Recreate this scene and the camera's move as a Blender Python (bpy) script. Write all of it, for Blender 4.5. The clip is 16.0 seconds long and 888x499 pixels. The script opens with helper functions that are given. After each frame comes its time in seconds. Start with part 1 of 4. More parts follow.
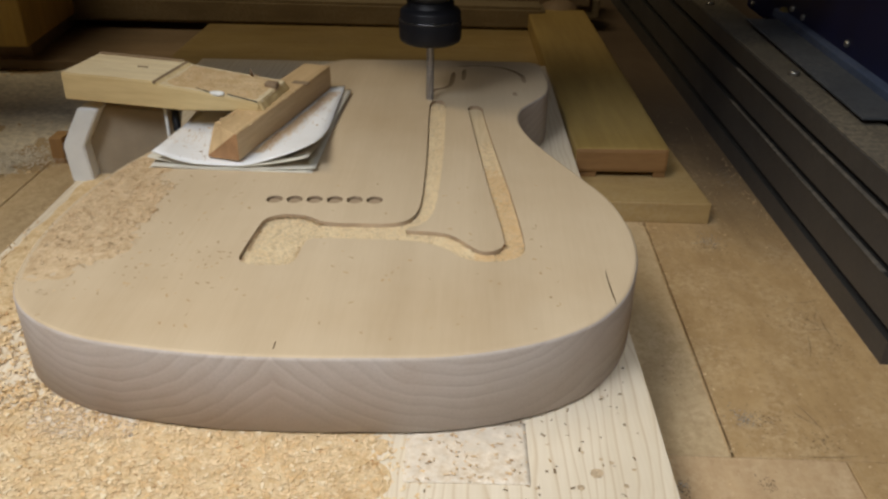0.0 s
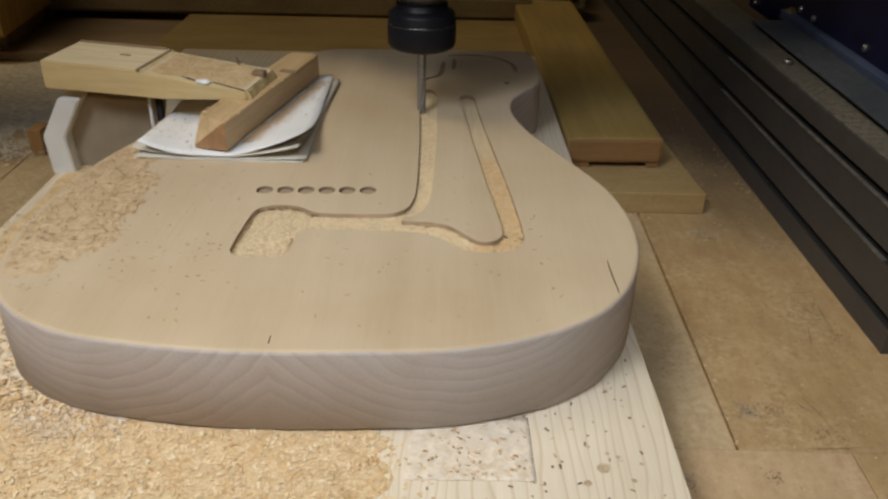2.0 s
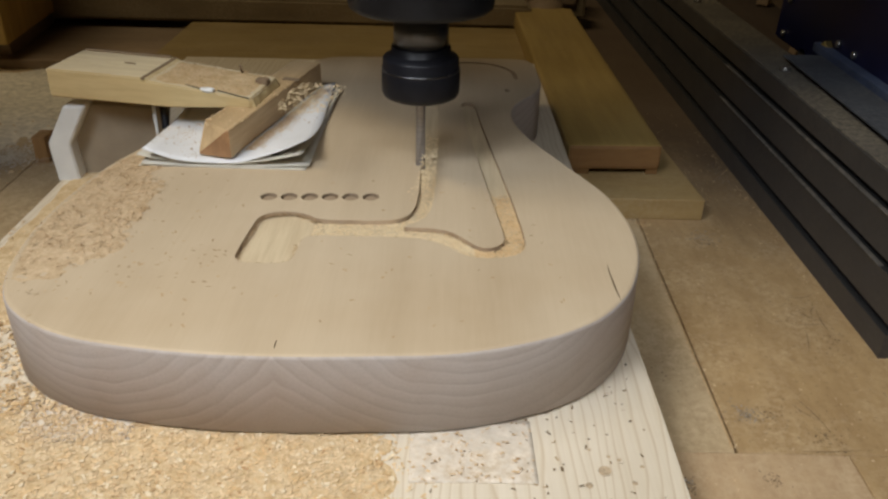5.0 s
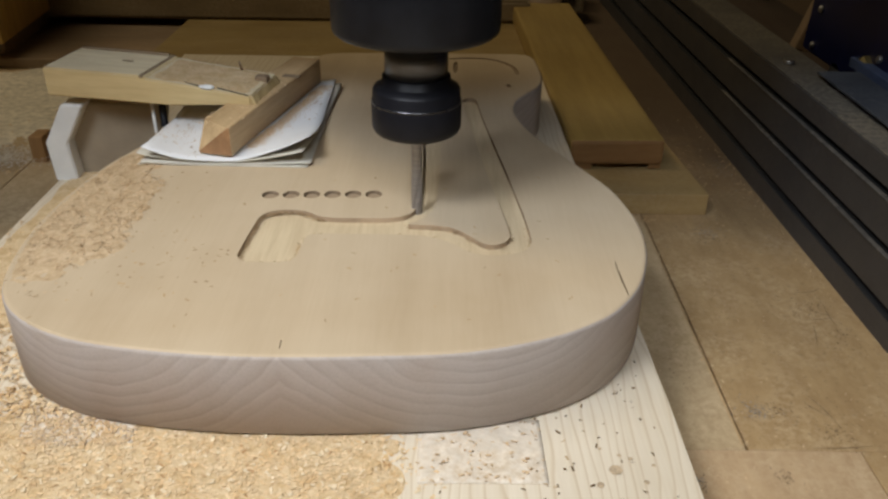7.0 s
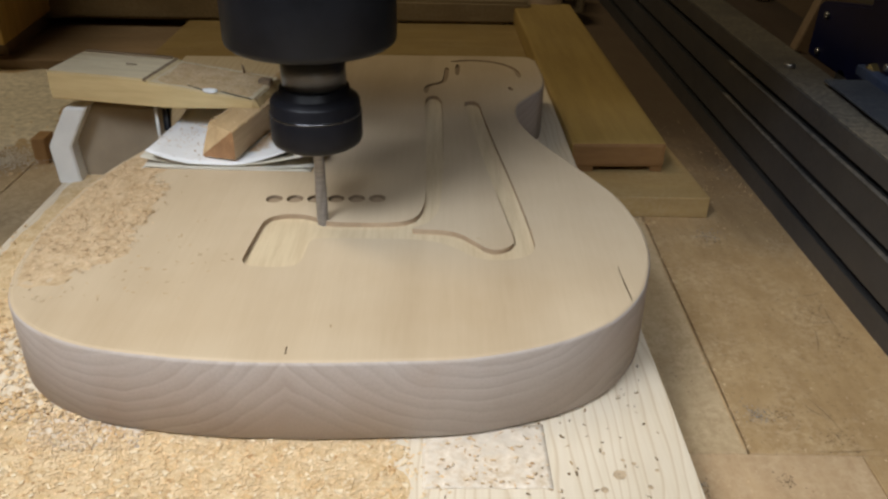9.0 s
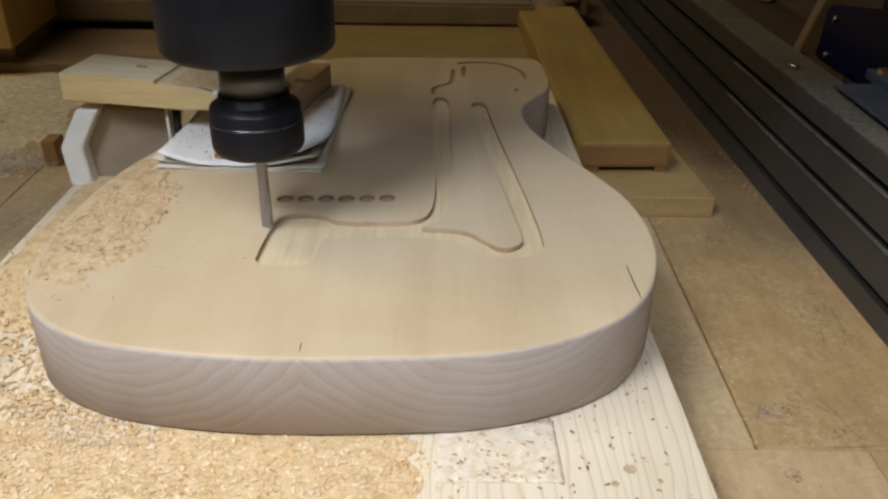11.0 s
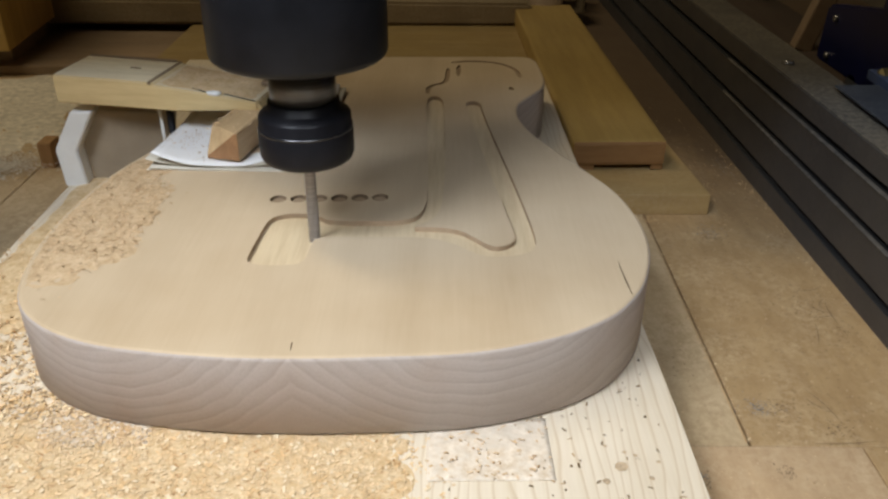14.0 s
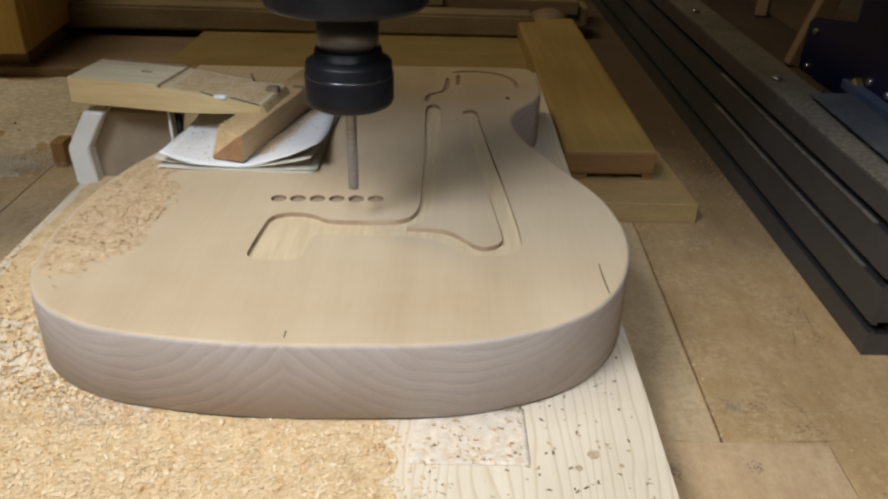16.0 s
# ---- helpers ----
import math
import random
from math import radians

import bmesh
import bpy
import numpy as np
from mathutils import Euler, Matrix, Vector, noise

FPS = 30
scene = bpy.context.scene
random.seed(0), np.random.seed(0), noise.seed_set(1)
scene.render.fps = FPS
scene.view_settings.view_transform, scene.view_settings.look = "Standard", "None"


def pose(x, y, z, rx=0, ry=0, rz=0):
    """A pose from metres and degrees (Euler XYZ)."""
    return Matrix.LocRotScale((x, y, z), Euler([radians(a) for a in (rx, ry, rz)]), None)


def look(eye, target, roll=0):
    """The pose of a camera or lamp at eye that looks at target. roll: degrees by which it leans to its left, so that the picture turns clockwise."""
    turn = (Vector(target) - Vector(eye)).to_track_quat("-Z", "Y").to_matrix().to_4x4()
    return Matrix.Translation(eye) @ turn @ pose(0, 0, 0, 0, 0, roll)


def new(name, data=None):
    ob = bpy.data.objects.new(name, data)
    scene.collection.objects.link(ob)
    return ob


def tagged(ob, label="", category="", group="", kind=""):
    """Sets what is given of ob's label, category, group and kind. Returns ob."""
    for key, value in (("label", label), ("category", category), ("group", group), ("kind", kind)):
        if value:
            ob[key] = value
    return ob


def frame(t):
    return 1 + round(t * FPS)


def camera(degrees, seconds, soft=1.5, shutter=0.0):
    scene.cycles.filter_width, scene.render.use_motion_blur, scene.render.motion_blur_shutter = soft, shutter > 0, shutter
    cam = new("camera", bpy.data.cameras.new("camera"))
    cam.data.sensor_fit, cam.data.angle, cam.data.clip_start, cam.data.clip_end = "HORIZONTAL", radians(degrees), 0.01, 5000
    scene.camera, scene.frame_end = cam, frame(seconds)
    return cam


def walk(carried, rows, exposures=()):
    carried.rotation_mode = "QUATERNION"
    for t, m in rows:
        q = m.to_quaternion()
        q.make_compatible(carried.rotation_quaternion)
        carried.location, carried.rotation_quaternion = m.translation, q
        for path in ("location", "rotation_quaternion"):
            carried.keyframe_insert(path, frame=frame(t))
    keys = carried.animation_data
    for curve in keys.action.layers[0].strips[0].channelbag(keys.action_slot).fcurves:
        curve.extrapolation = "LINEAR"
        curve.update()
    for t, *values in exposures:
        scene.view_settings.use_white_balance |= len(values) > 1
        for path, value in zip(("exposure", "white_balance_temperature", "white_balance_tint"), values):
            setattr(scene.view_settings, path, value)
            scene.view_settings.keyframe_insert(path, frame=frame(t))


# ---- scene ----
cam = camera(56.8, 16.0, soft=2.5)
PATH = [
    (0, (0.085, -0.301, 0.264), (0.032, 1.444, -0.712), 0.8),
    (0.5, (0.073, -0.286, 0.251), (0.053, 1.457, -0.729), 1.3),
    (1, (0.073, -0.284, 0.251), (0.055, 1.455, -0.738), 1.2),
    (1.5, (0.077, -0.287, 0.255), (0.064, 1.45, -0.735), 1.0),
    (2, (0.076, -0.292, 0.256), (0.07, 1.449, -0.73), 1.2),
    (2.5, (0.076, -0.293, 0.26), (0.071, 1.449, -0.723), 1.0),
    (3, (0.076, -0.294, 0.259), (0.071, 1.451, -0.717), 0.9),
    (3.5, (0.077, -0.295, 0.261), (0.068, 1.452, -0.713), 0.7),
    (4, (0.077, -0.298, 0.26), (0.067, 1.451, -0.711), 1.0),
    (6.5, (0.069, -0.293, 0.257), (0.071, 1.452, -0.721), 1.1),
    (7, (0.07, -0.292, 0.256), (0.073, 1.452, -0.723), 0.8),
    (7.5, (0.069, -0.292, 0.257), (0.075, 1.451, -0.724), 0.8),
    (8, (0.068, -0.292, 0.258), (0.076, 1.45, -0.725), 0.9),
    (8.5, (0.066, -0.292, 0.259), (0.077, 1.45, -0.724), 1.2),
    (9, (0.067, -0.292, 0.26), (0.074, 1.45, -0.723), 0.9),
    (11.5, (0.062, -0.299, 0.261), (0.064, 1.446, -0.715), 0.6),
    (12, (0.064, -0.3, 0.262), (0.065, 1.444, -0.716), 0.4),
    (12.5, (0.066, -0.302, 0.261), (0.061, 1.444, -0.714), 0.3),
    (13, (0.067, -0.302, 0.262), (0.061, 1.444, -0.714), 0.3),
    (13.5, (0.067, -0.299, 0.261), (0.062, 1.446, -0.716), 0.4),
    (14, (0.068, -0.298, 0.26), (0.065, 1.447, -0.717), 0.2),
    (14.5, (0.069, -0.3, 0.26), (0.063, 1.443, -0.72), 0.0),
    (15, (0.069, -0.302, 0.261), (0.061, 1.443, -0.717), 0.0),
    (15.5, (0.072, -0.306, 0.263), (0.06, 1.442, -0.709), 0.5),
    (16, (0.078, -0.321, 0.266), (0.057, 1.436, -0.69), 1.1),
]
walk(cam, [(t, look(eye, target, roll)) for t, eye, target, roll in PATH],
     [(0, -0.22, 6350, 9), (1, -0.32, 6350, 9), (4, -0.27, 6290, 9), (7, -0.17, 6190, 9), (9, -0.07, 6140, 9), (12.5, 0.05, 6100, 9), (14.5, 0.07, 6090, 9), (16, -0.02, 6100, 9)])


# ---- light and exposure ----
scene.view_settings.exposure = 0.0
world = bpy.data.worlds.new("workshop_world")
scene.world = world
world.use_nodes = True
world.node_tree.nodes["Background"].inputs[0].default_value = (0.30, 0.26, 0.20, 1)
world.node_tree.nodes["Background"].inputs[1].default_value = 0.02


def lamp(name, kind, m, power, color, size, **more):
    data = bpy.data.lights.new(name, kind)
    data.energy, data.color = power, color
    if kind == "AREA":
        data.shape, data.size, data.size_y = "RECTANGLE", size, more.get("size_y", size)
    else:
        data.shadow_soft_size = size
    if kind == "SPOT":
        data.spot_size, data.spot_blend = radians(more["cone"]), more["blend"]
    ob = new(name, data)
    ob.matrix_world = m
    return ob


# The work lamp over the operator's left shoulder, an added fill light above the operator, and an added dim warm fill
# under the roof for the far end.
lamp("work_lamp", "SPOT", look((-0.33, -0.37, 0.80), (-0.05, -0.03, 0.03)), 32.0, (0.965, 0.985, 1.03), 0.17, cone=61, blend=1.0)
lamp("front_fill", "SPOT", look((0.14, -0.44, 0.68), (0.17, -0.10, 0.0)), 12.0, (0.95, 0.96, 0.98), 0.13, cone=78, blend=1.0)
lamp("warm_far_fill", "AREA", look((-0.95, 0.15, 2.1), (-0.5, 0.7, 0)), 16.0, (1.0, 0.82, 0.54), 1.2, size_y=0.3)

# ---- materials ----


class Nodes:
    def __init__(self, name):
        self.mat = bpy.data.materials.new(name)
        self.mat.use_nodes = True
        self.tree = self.mat.node_tree
        self.bsdf = self.tree.nodes["Principled BSDF"]
        self.coord = self.add("ShaderNodeTexCoord")

    def add(self, kind, **values):
        n = self.tree.nodes.new(kind)
        for key, v in values.items():
            if key in ("operation", "blend_type", "data_type", "distance_metric", "feature"):
                setattr(n, key, v)
        return n

    def link(self, a, b):
        self.tree.links.new(a, b)

    def mapped(self, scale, socket="Object", turn=(0, 0, 0)):
        m = self.add("ShaderNodeMapping")
        m.inputs["Scale"].default_value = scale
        m.inputs["Rotation"].default_value = turn
        self.link(self.coord.outputs[socket], m.inputs["Vector"])
        return m.outputs["Vector"]

    def noise(self, vector, scale, detail=4.0, rough=0.55, distort=0.0):
        n = self.add("ShaderNodeTexNoise")
        n.inputs["Scale"].default_value, n.inputs["Detail"].default_value = scale, detail
        n.inputs["Roughness"].default_value, n.inputs["Distortion"].default_value = rough, distort
        self.link(vector, n.inputs["Vector"])
        return n.outputs["Fac"]

    def ramp(self, fac, *stops):
        r = self.add("ShaderNodeValToRGB")
        e = r.color_ramp.elements
        while len(e) < len(stops):
            e.new(0.5)
        for el, (p, c) in zip(e, stops):
            el.position, el.color = p, (*c, 1) if len(c) == 3 else c
        self.link(fac, r.inputs["Fac"])
        return r.outputs["Color"]

    def mix(self, a, b, fac, how="MIX"):
        m = self.add("ShaderNodeMix", data_type="RGBA", blend_type=how)
        for sock, v in (("Factor", fac), ("A", a), ("B", b)):
            s = [i for i in m.inputs if i.name == sock and i.enabled][0] if sock == "Factor" else [i for i in m.inputs if i.name == sock and i.type == "RGBA"][0]
            if isinstance(v, (int, float)):
                s.default_value = v
            elif isinstance(v, tuple):
                s.default_value = (*v, 1)
            else:
                self.link(v, s)
        return [o for o in m.outputs if o.type == "RGBA"][0]

    def math(self, op, a, b=None):
        m = self.add("ShaderNodeMath", operation=op)
        for i, v in enumerate((a, b)):
            if v is None:
                continue
            if isinstance(v, (int, float)):
                m.inputs[i].default_value = v
            else:
                self.link(v, m.inputs[i])
        return m.outputs[0]

    def finish(self, color, rough, bump=None, strength=0.3, distance=0.0005, metal=0.0, spec=0.5):
        b = self.bsdf
        for sock, v in (("Base Color", color), ("Roughness", rough)):
            if isinstance(v, tuple):
                b.inputs[sock].default_value = (*v, 1)
            elif isinstance(v, (int, float)):
                b.inputs[sock].default_value = v
            else:
                self.link(v, b.inputs[sock])
        b.inputs["Metallic"].default_value = metal
        b.inputs["Specular IOR Level"].default_value = spec
        if bump is not None:
            n = self.add("ShaderNodeBump")
            n.inputs["Strength"].default_value, n.inputs["Distance"].default_value = strength, distance
            self.link(bump, n.inputs["Height"])
            self.link(n.outputs["Normal"], b.inputs["Normal"])
        return self.mat


def lighter(c, k):
    return tuple(min(1.0, v * k) for v in c)


def wood(name, color, along="Y", rough=0.65, contrast=0.25, grain=90.0, stretch=14.0, dust=0.0, dust_color=(0.55, 0.44, 0.30)):
    """Sawn wood with its grain along one axis of the object, with blotches and, if asked for, dust."""
    n = Nodes(name)
    s = [1.0, 1.0, 1.0]
    s["XYZ".index(along)] = 1.0 / stretch
    v = n.mapped(tuple(s))
    fine = n.noise(v, grain * 4, 6, 0.7)
    broad = n.noise(v, grain * 0.6, 3, 0.5, 0.6)
    blot = n.noise(n.mapped((1, 1, 1)), 9.0, 4, 0.6)
    col = n.ramp(broad, (0.3, lighter(color, 1 - contrast)), (0.7, lighter(color, 1 + contrast * 0.5)))
    col = n.mix(col, n.ramp(fine, (0.35, (0.72, 0.66, 0.60)), (0.6, (1, 1, 1))), 0.55, "MULTIPLY")
    col = n.mix(col, n.ramp(blot, (0.3, (0.80, 0.77, 0.73)), (0.7, (1.0, 1.0, 1.0))), 0.7, "MULTIPLY")
    if dust:
        spots = n.noise(n.mapped((1, 1, 1)), 260.0, 5, 0.75)
        drift = n.noise(n.mapped((1, 1, 1)), 16.0, 4, 0.65)
        mask = n.math("MULTIPLY", n.ramp(spots, (0.40, (0, 0, 0)), (0.62, (1, 1, 1))), n.ramp(drift, (0.38, (0.15,) * 3), (0.66, (1, 1, 1))))
        col = n.mix(col, dust_color, n.math("MULTIPLY", mask, dust))
    return n.finish(col, rough, fine, 0.25, 0.0004)


def plain(name, color, rough=0.5, metal=0.0, vary=0.15, scale=60.0, bump=0.15, spec=0.5, dust=0.0, dust_color=(0.45, 0.36, 0.26)):
    n = Nodes(name)
    v = n.mapped((1, 1, 1))
    fine = n.noise(v, scale, 5, 0.6)
    broad = n.noise(v, scale * 0.12, 3, 0.6)
    col = n.ramp(fine, (0.3, lighter(color, 1 - vary)), (0.7, lighter(color, 1 + vary)))
    col = n.mix(col, n.ramp(broad, (0.3, (1 - vary,) * 3), (0.7, (1, 1, 1))), 0.8, "MULTIPLY")
    if dust:
        spots = n.noise(v, 240.0, 5, 0.75)
        drift = n.noise(v, 14.0, 4, 0.6)
        mask = n.math("MULTIPLY", n.ramp(spots, (0.42, (0, 0, 0)), (0.62, (1, 1, 1))), n.ramp(drift, (0.35, (0.1,) * 3), (0.65, (1, 1, 1))))
        col = n.mix(col, dust_color, n.math("MULTIPLY", mask, dust))
    r = n.ramp(broad, (0.3, (max(0.05, rough - 0.1),) * 3), (0.7, (min(1.0, rough + 0.1),) * 3))
    return n.finish(col, r, fine, bump, 0.0004, metal, spec)


def body_top_material():
    """Sanded alder with long faint stripes, two boards glued at x = 0."""
    n = Nodes("sanded_body_top")
    v = n.mapped((1, 0.05, 1))
    broad = n.noise(v, 26.0, 3, 0.5, 0.4)
    fine = n.noise(n.mapped((1, 0.06, 1)), 420.0, 5, 0.7)
    drift = n.noise(n.mapped((1, 1, 1)), 7.0, 4, 0.6)
    col = n.ramp(broad, (0.30, (0.52, 0.413, 0.278)), (0.55, (0.577, 0.464, 0.318)), (0.75, (0.602, 0.489, 0.337)))
    col = n.mix(col, n.ramp(fine, (0.3, (0.90, 0.88, 0.85)), (0.65, (1, 1, 1))), 0.45, "MULTIPLY")
    col = n.mix(col, n.ramp(drift, (0.32, (0.86, 0.815, 0.75)), (0.62, (1, 1, 1))), 0.9, "MULTIPLY")
    return n.finish(col, 0.62, fine, 0.12, 0.0003, 0.0, 0.35)


def body_side_material():
    """End grain: growth rings that run in mirrored bowls from the glue line."""
    n = Nodes("end_grain_body_side")
    sep = n.add("ShaderNodeSeparateXYZ")
    n.link(n.coord.outputs["Object"], sep.inputs[0])
    x = n.math("SUBTRACT", n.math("ABSOLUTE", sep.outputs["X"]), 0.098)
    z = n.math("SUBTRACT", sep.outputs["Z"], 0.106)
    wob = n.noise(n.mapped((1, 1, 1)), 11.0, 3, 0.5)
    x = n.math("MULTIPLY", x, 0.92)
    r = n.math("SQRT", n.math("ADD", n.math("MULTIPLY", x, x), n.math("MULTIPLY", z, z)))
    r = n.math("ADD", r, n.math("MULTIPLY", wob, 0.034))
    ring = n.math("FRACT", n.math("MULTIPLY", r, 152.0))
    col = n.ramp(ring, (0.0, (0.535, 0.483, 0.448)), (0.35, (0.505, 0.452, 0.414)), (0.62, (0.482, 0.426, 0.388)), (0.86, (0.442, 0.386, 0.349)), (0.94, (0.485, 0.430, 0.392)), (1.0, (0.510, 0.456, 0.420)))
    thin = n.math("FRACT", n.math("MULTIPLY", r, 417.0))
    col = n.mix(col, n.ramp(thin, (0.0, (1, 1, 1)), (0.6, (0.98, 0.978, 0.975)), (0.9, (0.945, 0.938, 0.93)), (1.0, (1, 1, 1))), 0.8, "MULTIPLY")
    fade = n.noise(n.mapped((1, 1, 2)), 15.0, 3, 0.6)
    col = n.mix(col, (0.485, 0.430, 0.392), n.ramp(fade, (0.36, (0.0,) * 3), (0.66, (0.75,) * 3)))
    col = n.mix(col, (0.478, 0.415, 0.370), n.ramp(r, (0.131, (0.0,) * 3), (0.145, (0.95,) * 3)))
    warm = n.noise(n.mapped((1, 1, 1)), 20.0, 3, 0.6)
    col = n.mix(col, n.ramp(warm, (0.36, (0.90, 0.845, 0.79)), (0.62, (1, 1, 1))), 0.8, "MULTIPLY")
    pores = n.noise(n.mapped((1, 1, 1)), 900.0, 3, 0.7)
    col = n.mix(col, n.ramp(pores, (0.35, (0.80, 0.78, 0.76)), (0.55, (1, 1, 1))), 0.35, "MULTIPLY")
    return n.finish(col, 0.7, pores, 0.12, 0.0003, 0.0, 0.3)


def pine_material():
    """Pale pine with narrow darker grain lines along y."""
    n = Nodes("pale_pine")
    v = n.mapped((1, 0.03, 1))
    wob = n.noise(n.mapped((1, 0.25, 1)), 18.0, 3, 0.5)
    sep = n.add("ShaderNodeSeparateXYZ")
    n.link(n.coord.outputs["Object"], sep.inputs[0])
    u = n.math("ADD", n.math("MULTIPLY", sep.outputs["X"], 190.0), n.math("MULTIPLY", wob, 7.0))
    line = n.math("FRACT", u)
    col = n.ramp(line, (0.0, (0.74, 0.655, 0.52)), (0.70, (0.72, 0.635, 0.495)), (0.92, (0.62, 0.51, 0.36)), (1.0, (0.74, 0.655, 0.52)))
    fine = n.noise(v, 300.0, 5, 0.7)
    col = n.mix(col, n.ramp(fine, (0.3, (0.84, 0.80, 0.74)), (0.6, (1, 1, 1))), 0.5, "MULTIPLY")
    broad = n.noise(n.mapped((1, 1, 1)), 12.0, 4, 0.6)
    col = n.mix(col, n.ramp(broad, (0.3, (0.88, 0.85, 0.80)), (0.7, (1, 1, 1))), 0.7, "MULTIPLY")
    return n.finish(col, 0.6, fine, 0.15, 0.0003)


def shaded_board_material():
    """Brown board, dusty in patches, with shade painted in towards its far end and the rail."""
    n = Nodes("shade_painted_spoil_board")
    sep = n.add("ShaderNodeSeparateXYZ")
    n.link(n.coord.outputs["Object"], sep.inputs[0])
    blot = n.noise(n.mapped((1, 0.6, 1)), 11.0, 5, 0.65)
    fine = n.noise(n.mapped((1, 0.3, 1)), 110.0, 6, 0.7)
    col = n.ramp(blot, (0.3, (0.375, 0.247, 0.113)), (0.7, (0.475, 0.322, 0.150)))
    col = n.mix(col, n.ramp(fine, (0.35, (0.74, 0.68, 0.62)), (0.6, (1, 1, 1))), 0.6, "MULTIPLY")
    spots = n.noise(n.mapped((1, 1, 1)), 260.0, 5, 0.75)
    drift = n.noise(n.mapped((1, 1, 1)), 22.0, 4, 0.65)
    mask = n.math("MULTIPLY", n.ramp(spots, (0.42, (0, 0, 0)), (0.62, (1, 1, 1))), n.ramp(drift, (0.42, (0.12,) * 3), (0.66, (1, 1, 1))))
    col = n.mix(col, (0.61, 0.46, 0.275), n.math("MULTIPLY", mask, 0.65))
    crumb = n.noise(n.mapped((1, 1, 1)), 330.0, 4, 0.7)
    col = n.mix(col, (0.17, 0.112, 0.058), n.ramp(crumb, (0.60, (0, 0, 0)), (0.68, (0.6,) * 3)))
    # Painted shade: the colour darkens with y and towards the rail.
    rail_shade = n.math("ADD", n.math("ADD", n.math("MULTIPLY", n.math("SUBTRACT", sep.outputs["Y"], 0.265), 4.2), n.math("MULTIPLY", n.math("SUBTRACT", sep.outputs["X"], 0.285), 4.0)), n.math("MULTIPLY", n.math("SUBTRACT", blot, 0.5), 1.6))
    col = n.mix(col, (0.060, 0.040, 0.028), n.ramp(rail_shade, (0.0, (0, 0, 0)), (1.0, (0.85,) * 3)))
    return n.finish(col, 0.7, fine, 0.25, 0.0004)


def chip_material(name, dark, light, spread=0.2, mottle=0.0):
    """Loose flakes, each of its own shade, and drifting in tone from heap to heap."""
    n = Nodes(name)
    g = n.add("ShaderNodeNewGeometry")
    col = n.ramp(g.outputs["Random Per Island"], (0.0, dark), (0.08, lighter(light, 1 - spread)), (0.5, light), (1.0, lighter(light, 1 + spread)))
    fine = n.noise(n.mapped((1, 1, 1)), 900.0, 3, 0.6)
    col = n.mix(col, n.ramp(fine, (0.3, (0.86, 0.83, 0.79)), (0.7, (1, 1, 1))), 0.6, "MULTIPLY")
    if mottle:
        heap_tone = n.noise(n.mapped((1, 1, 1)), 95.0, 4, 0.65)
        col = n.mix(col, n.ramp(heap_tone, (0.36, (0.88, 0.74, 0.55)), (0.58, (1.03, 1.02, 1.0))), mottle, "MULTIPLY")
    return n.finish(col, 0.8, spec=0.2, bump=fine, strength=0.2)


def sawdust_material(name, color, tone):
    """Packed sawdust: small grains over broad drifts of a second, browner tone, with sparse dark crumbs."""
    n = Nodes(name)
    v = n.mapped((1, 1, 1))
    grain = n.noise(v, 520.0, 5, 0.7)
    clump = n.noise(v, 120.0, 4, 0.65)
    col = n.ramp(clump, (0.36, tone), (0.60, color))
    col = n.mix(col, n.ramp(grain, (0.30, (0.74, 0.67, 0.57)), (0.55, (1, 1, 1))), 0.75, "MULTIPLY")
    crumb = n.noise(v, 300.0, 2, 0.5)
    col = n.mix(col, lighter(tone, 0.45), n.ramp(crumb, (0.70, (0, 0, 0)), (0.76, (0.8,) * 3)))
    return n.finish(col, 0.92, n.math("ADD", grain, clump), 0.7, 0.0006, 0.0, 0.2)


def brushed(name, color, rough):
    n = Nodes(name)
    v = n.mapped((30, 30, 900))
    f = n.noise(v, 1.0, 4, 0.6)
    col = n.ramp(f, (0.3, lighter(color, 0.72)), (0.7, lighter(color, 1.12)))
    return n.finish(col, rough, f, 0.02, 0.0001, 0.8)


M_TOP, M_SIDE, M_PINE = body_top_material(), body_side_material(), pine_material()
M_POCKET = wood("freshly_cut_pocket", (0.65, 0.53, 0.345), "Y", 0.7, 0.03, 60, 14)
# Browner than the pocket floor; for the pocket walls and the hole plugs.
M_CUT_BROWN = wood("darker_brown_pocket_wall", (0.47, 0.355, 0.235), "X", 0.75, 0.35, 70, 3)
# Darker brown for the slots, ticks and holes in the top.
M_RECESS = wood("dark_brown_recess", (0.36, 0.265, 0.17), "Y", 0.8, 0.2, 80)
M_BED = wood("dusty_spoil_board", (0.54, 0.405, 0.23), "Y", 0.75, 0.18, 25, 3, 0.75, (0.66, 0.51, 0.315))
M_BED_NEAR = wood("orange_spoil_board", (0.585, 0.415, 0.235), "Y", 0.75, 0.18, 25, 3, 0.7, (0.64, 0.49, 0.31))
M_BED_SHADED = shaded_board_material()
M_CLAMP = wood("yellow_clamp_wood", (0.76, 0.60, 0.31), "X", 0.55, 0.08, 40, 10)
M_CLAMP_TOP = wood("dust_paled_clamp_wood", (0.80, 0.685, 0.45), "X", 0.65, 0.08, 40, 10, 0.5, (0.74, 0.66, 0.50))
M_STICK = wood("stick_wood", (0.64, 0.46, 0.25), "Y", 0.6, 0.15, 60, 12)
M_STICK_END = wood("stick_end_grain", (0.40, 0.22, 0.10), "Z", 0.7, 0.3, 120, 2)
M_BLOCK = wood("varnished_batten", (0.45, 0.315, 0.10), "Y", 0.5, 0.15, 30, 12, 0.25, (0.45, 0.33, 0.17))
M_BLOCK_END = wood("batten_end_grain", (0.33, 0.18, 0.065), "X", 0.65, 0.2, 50, 6)
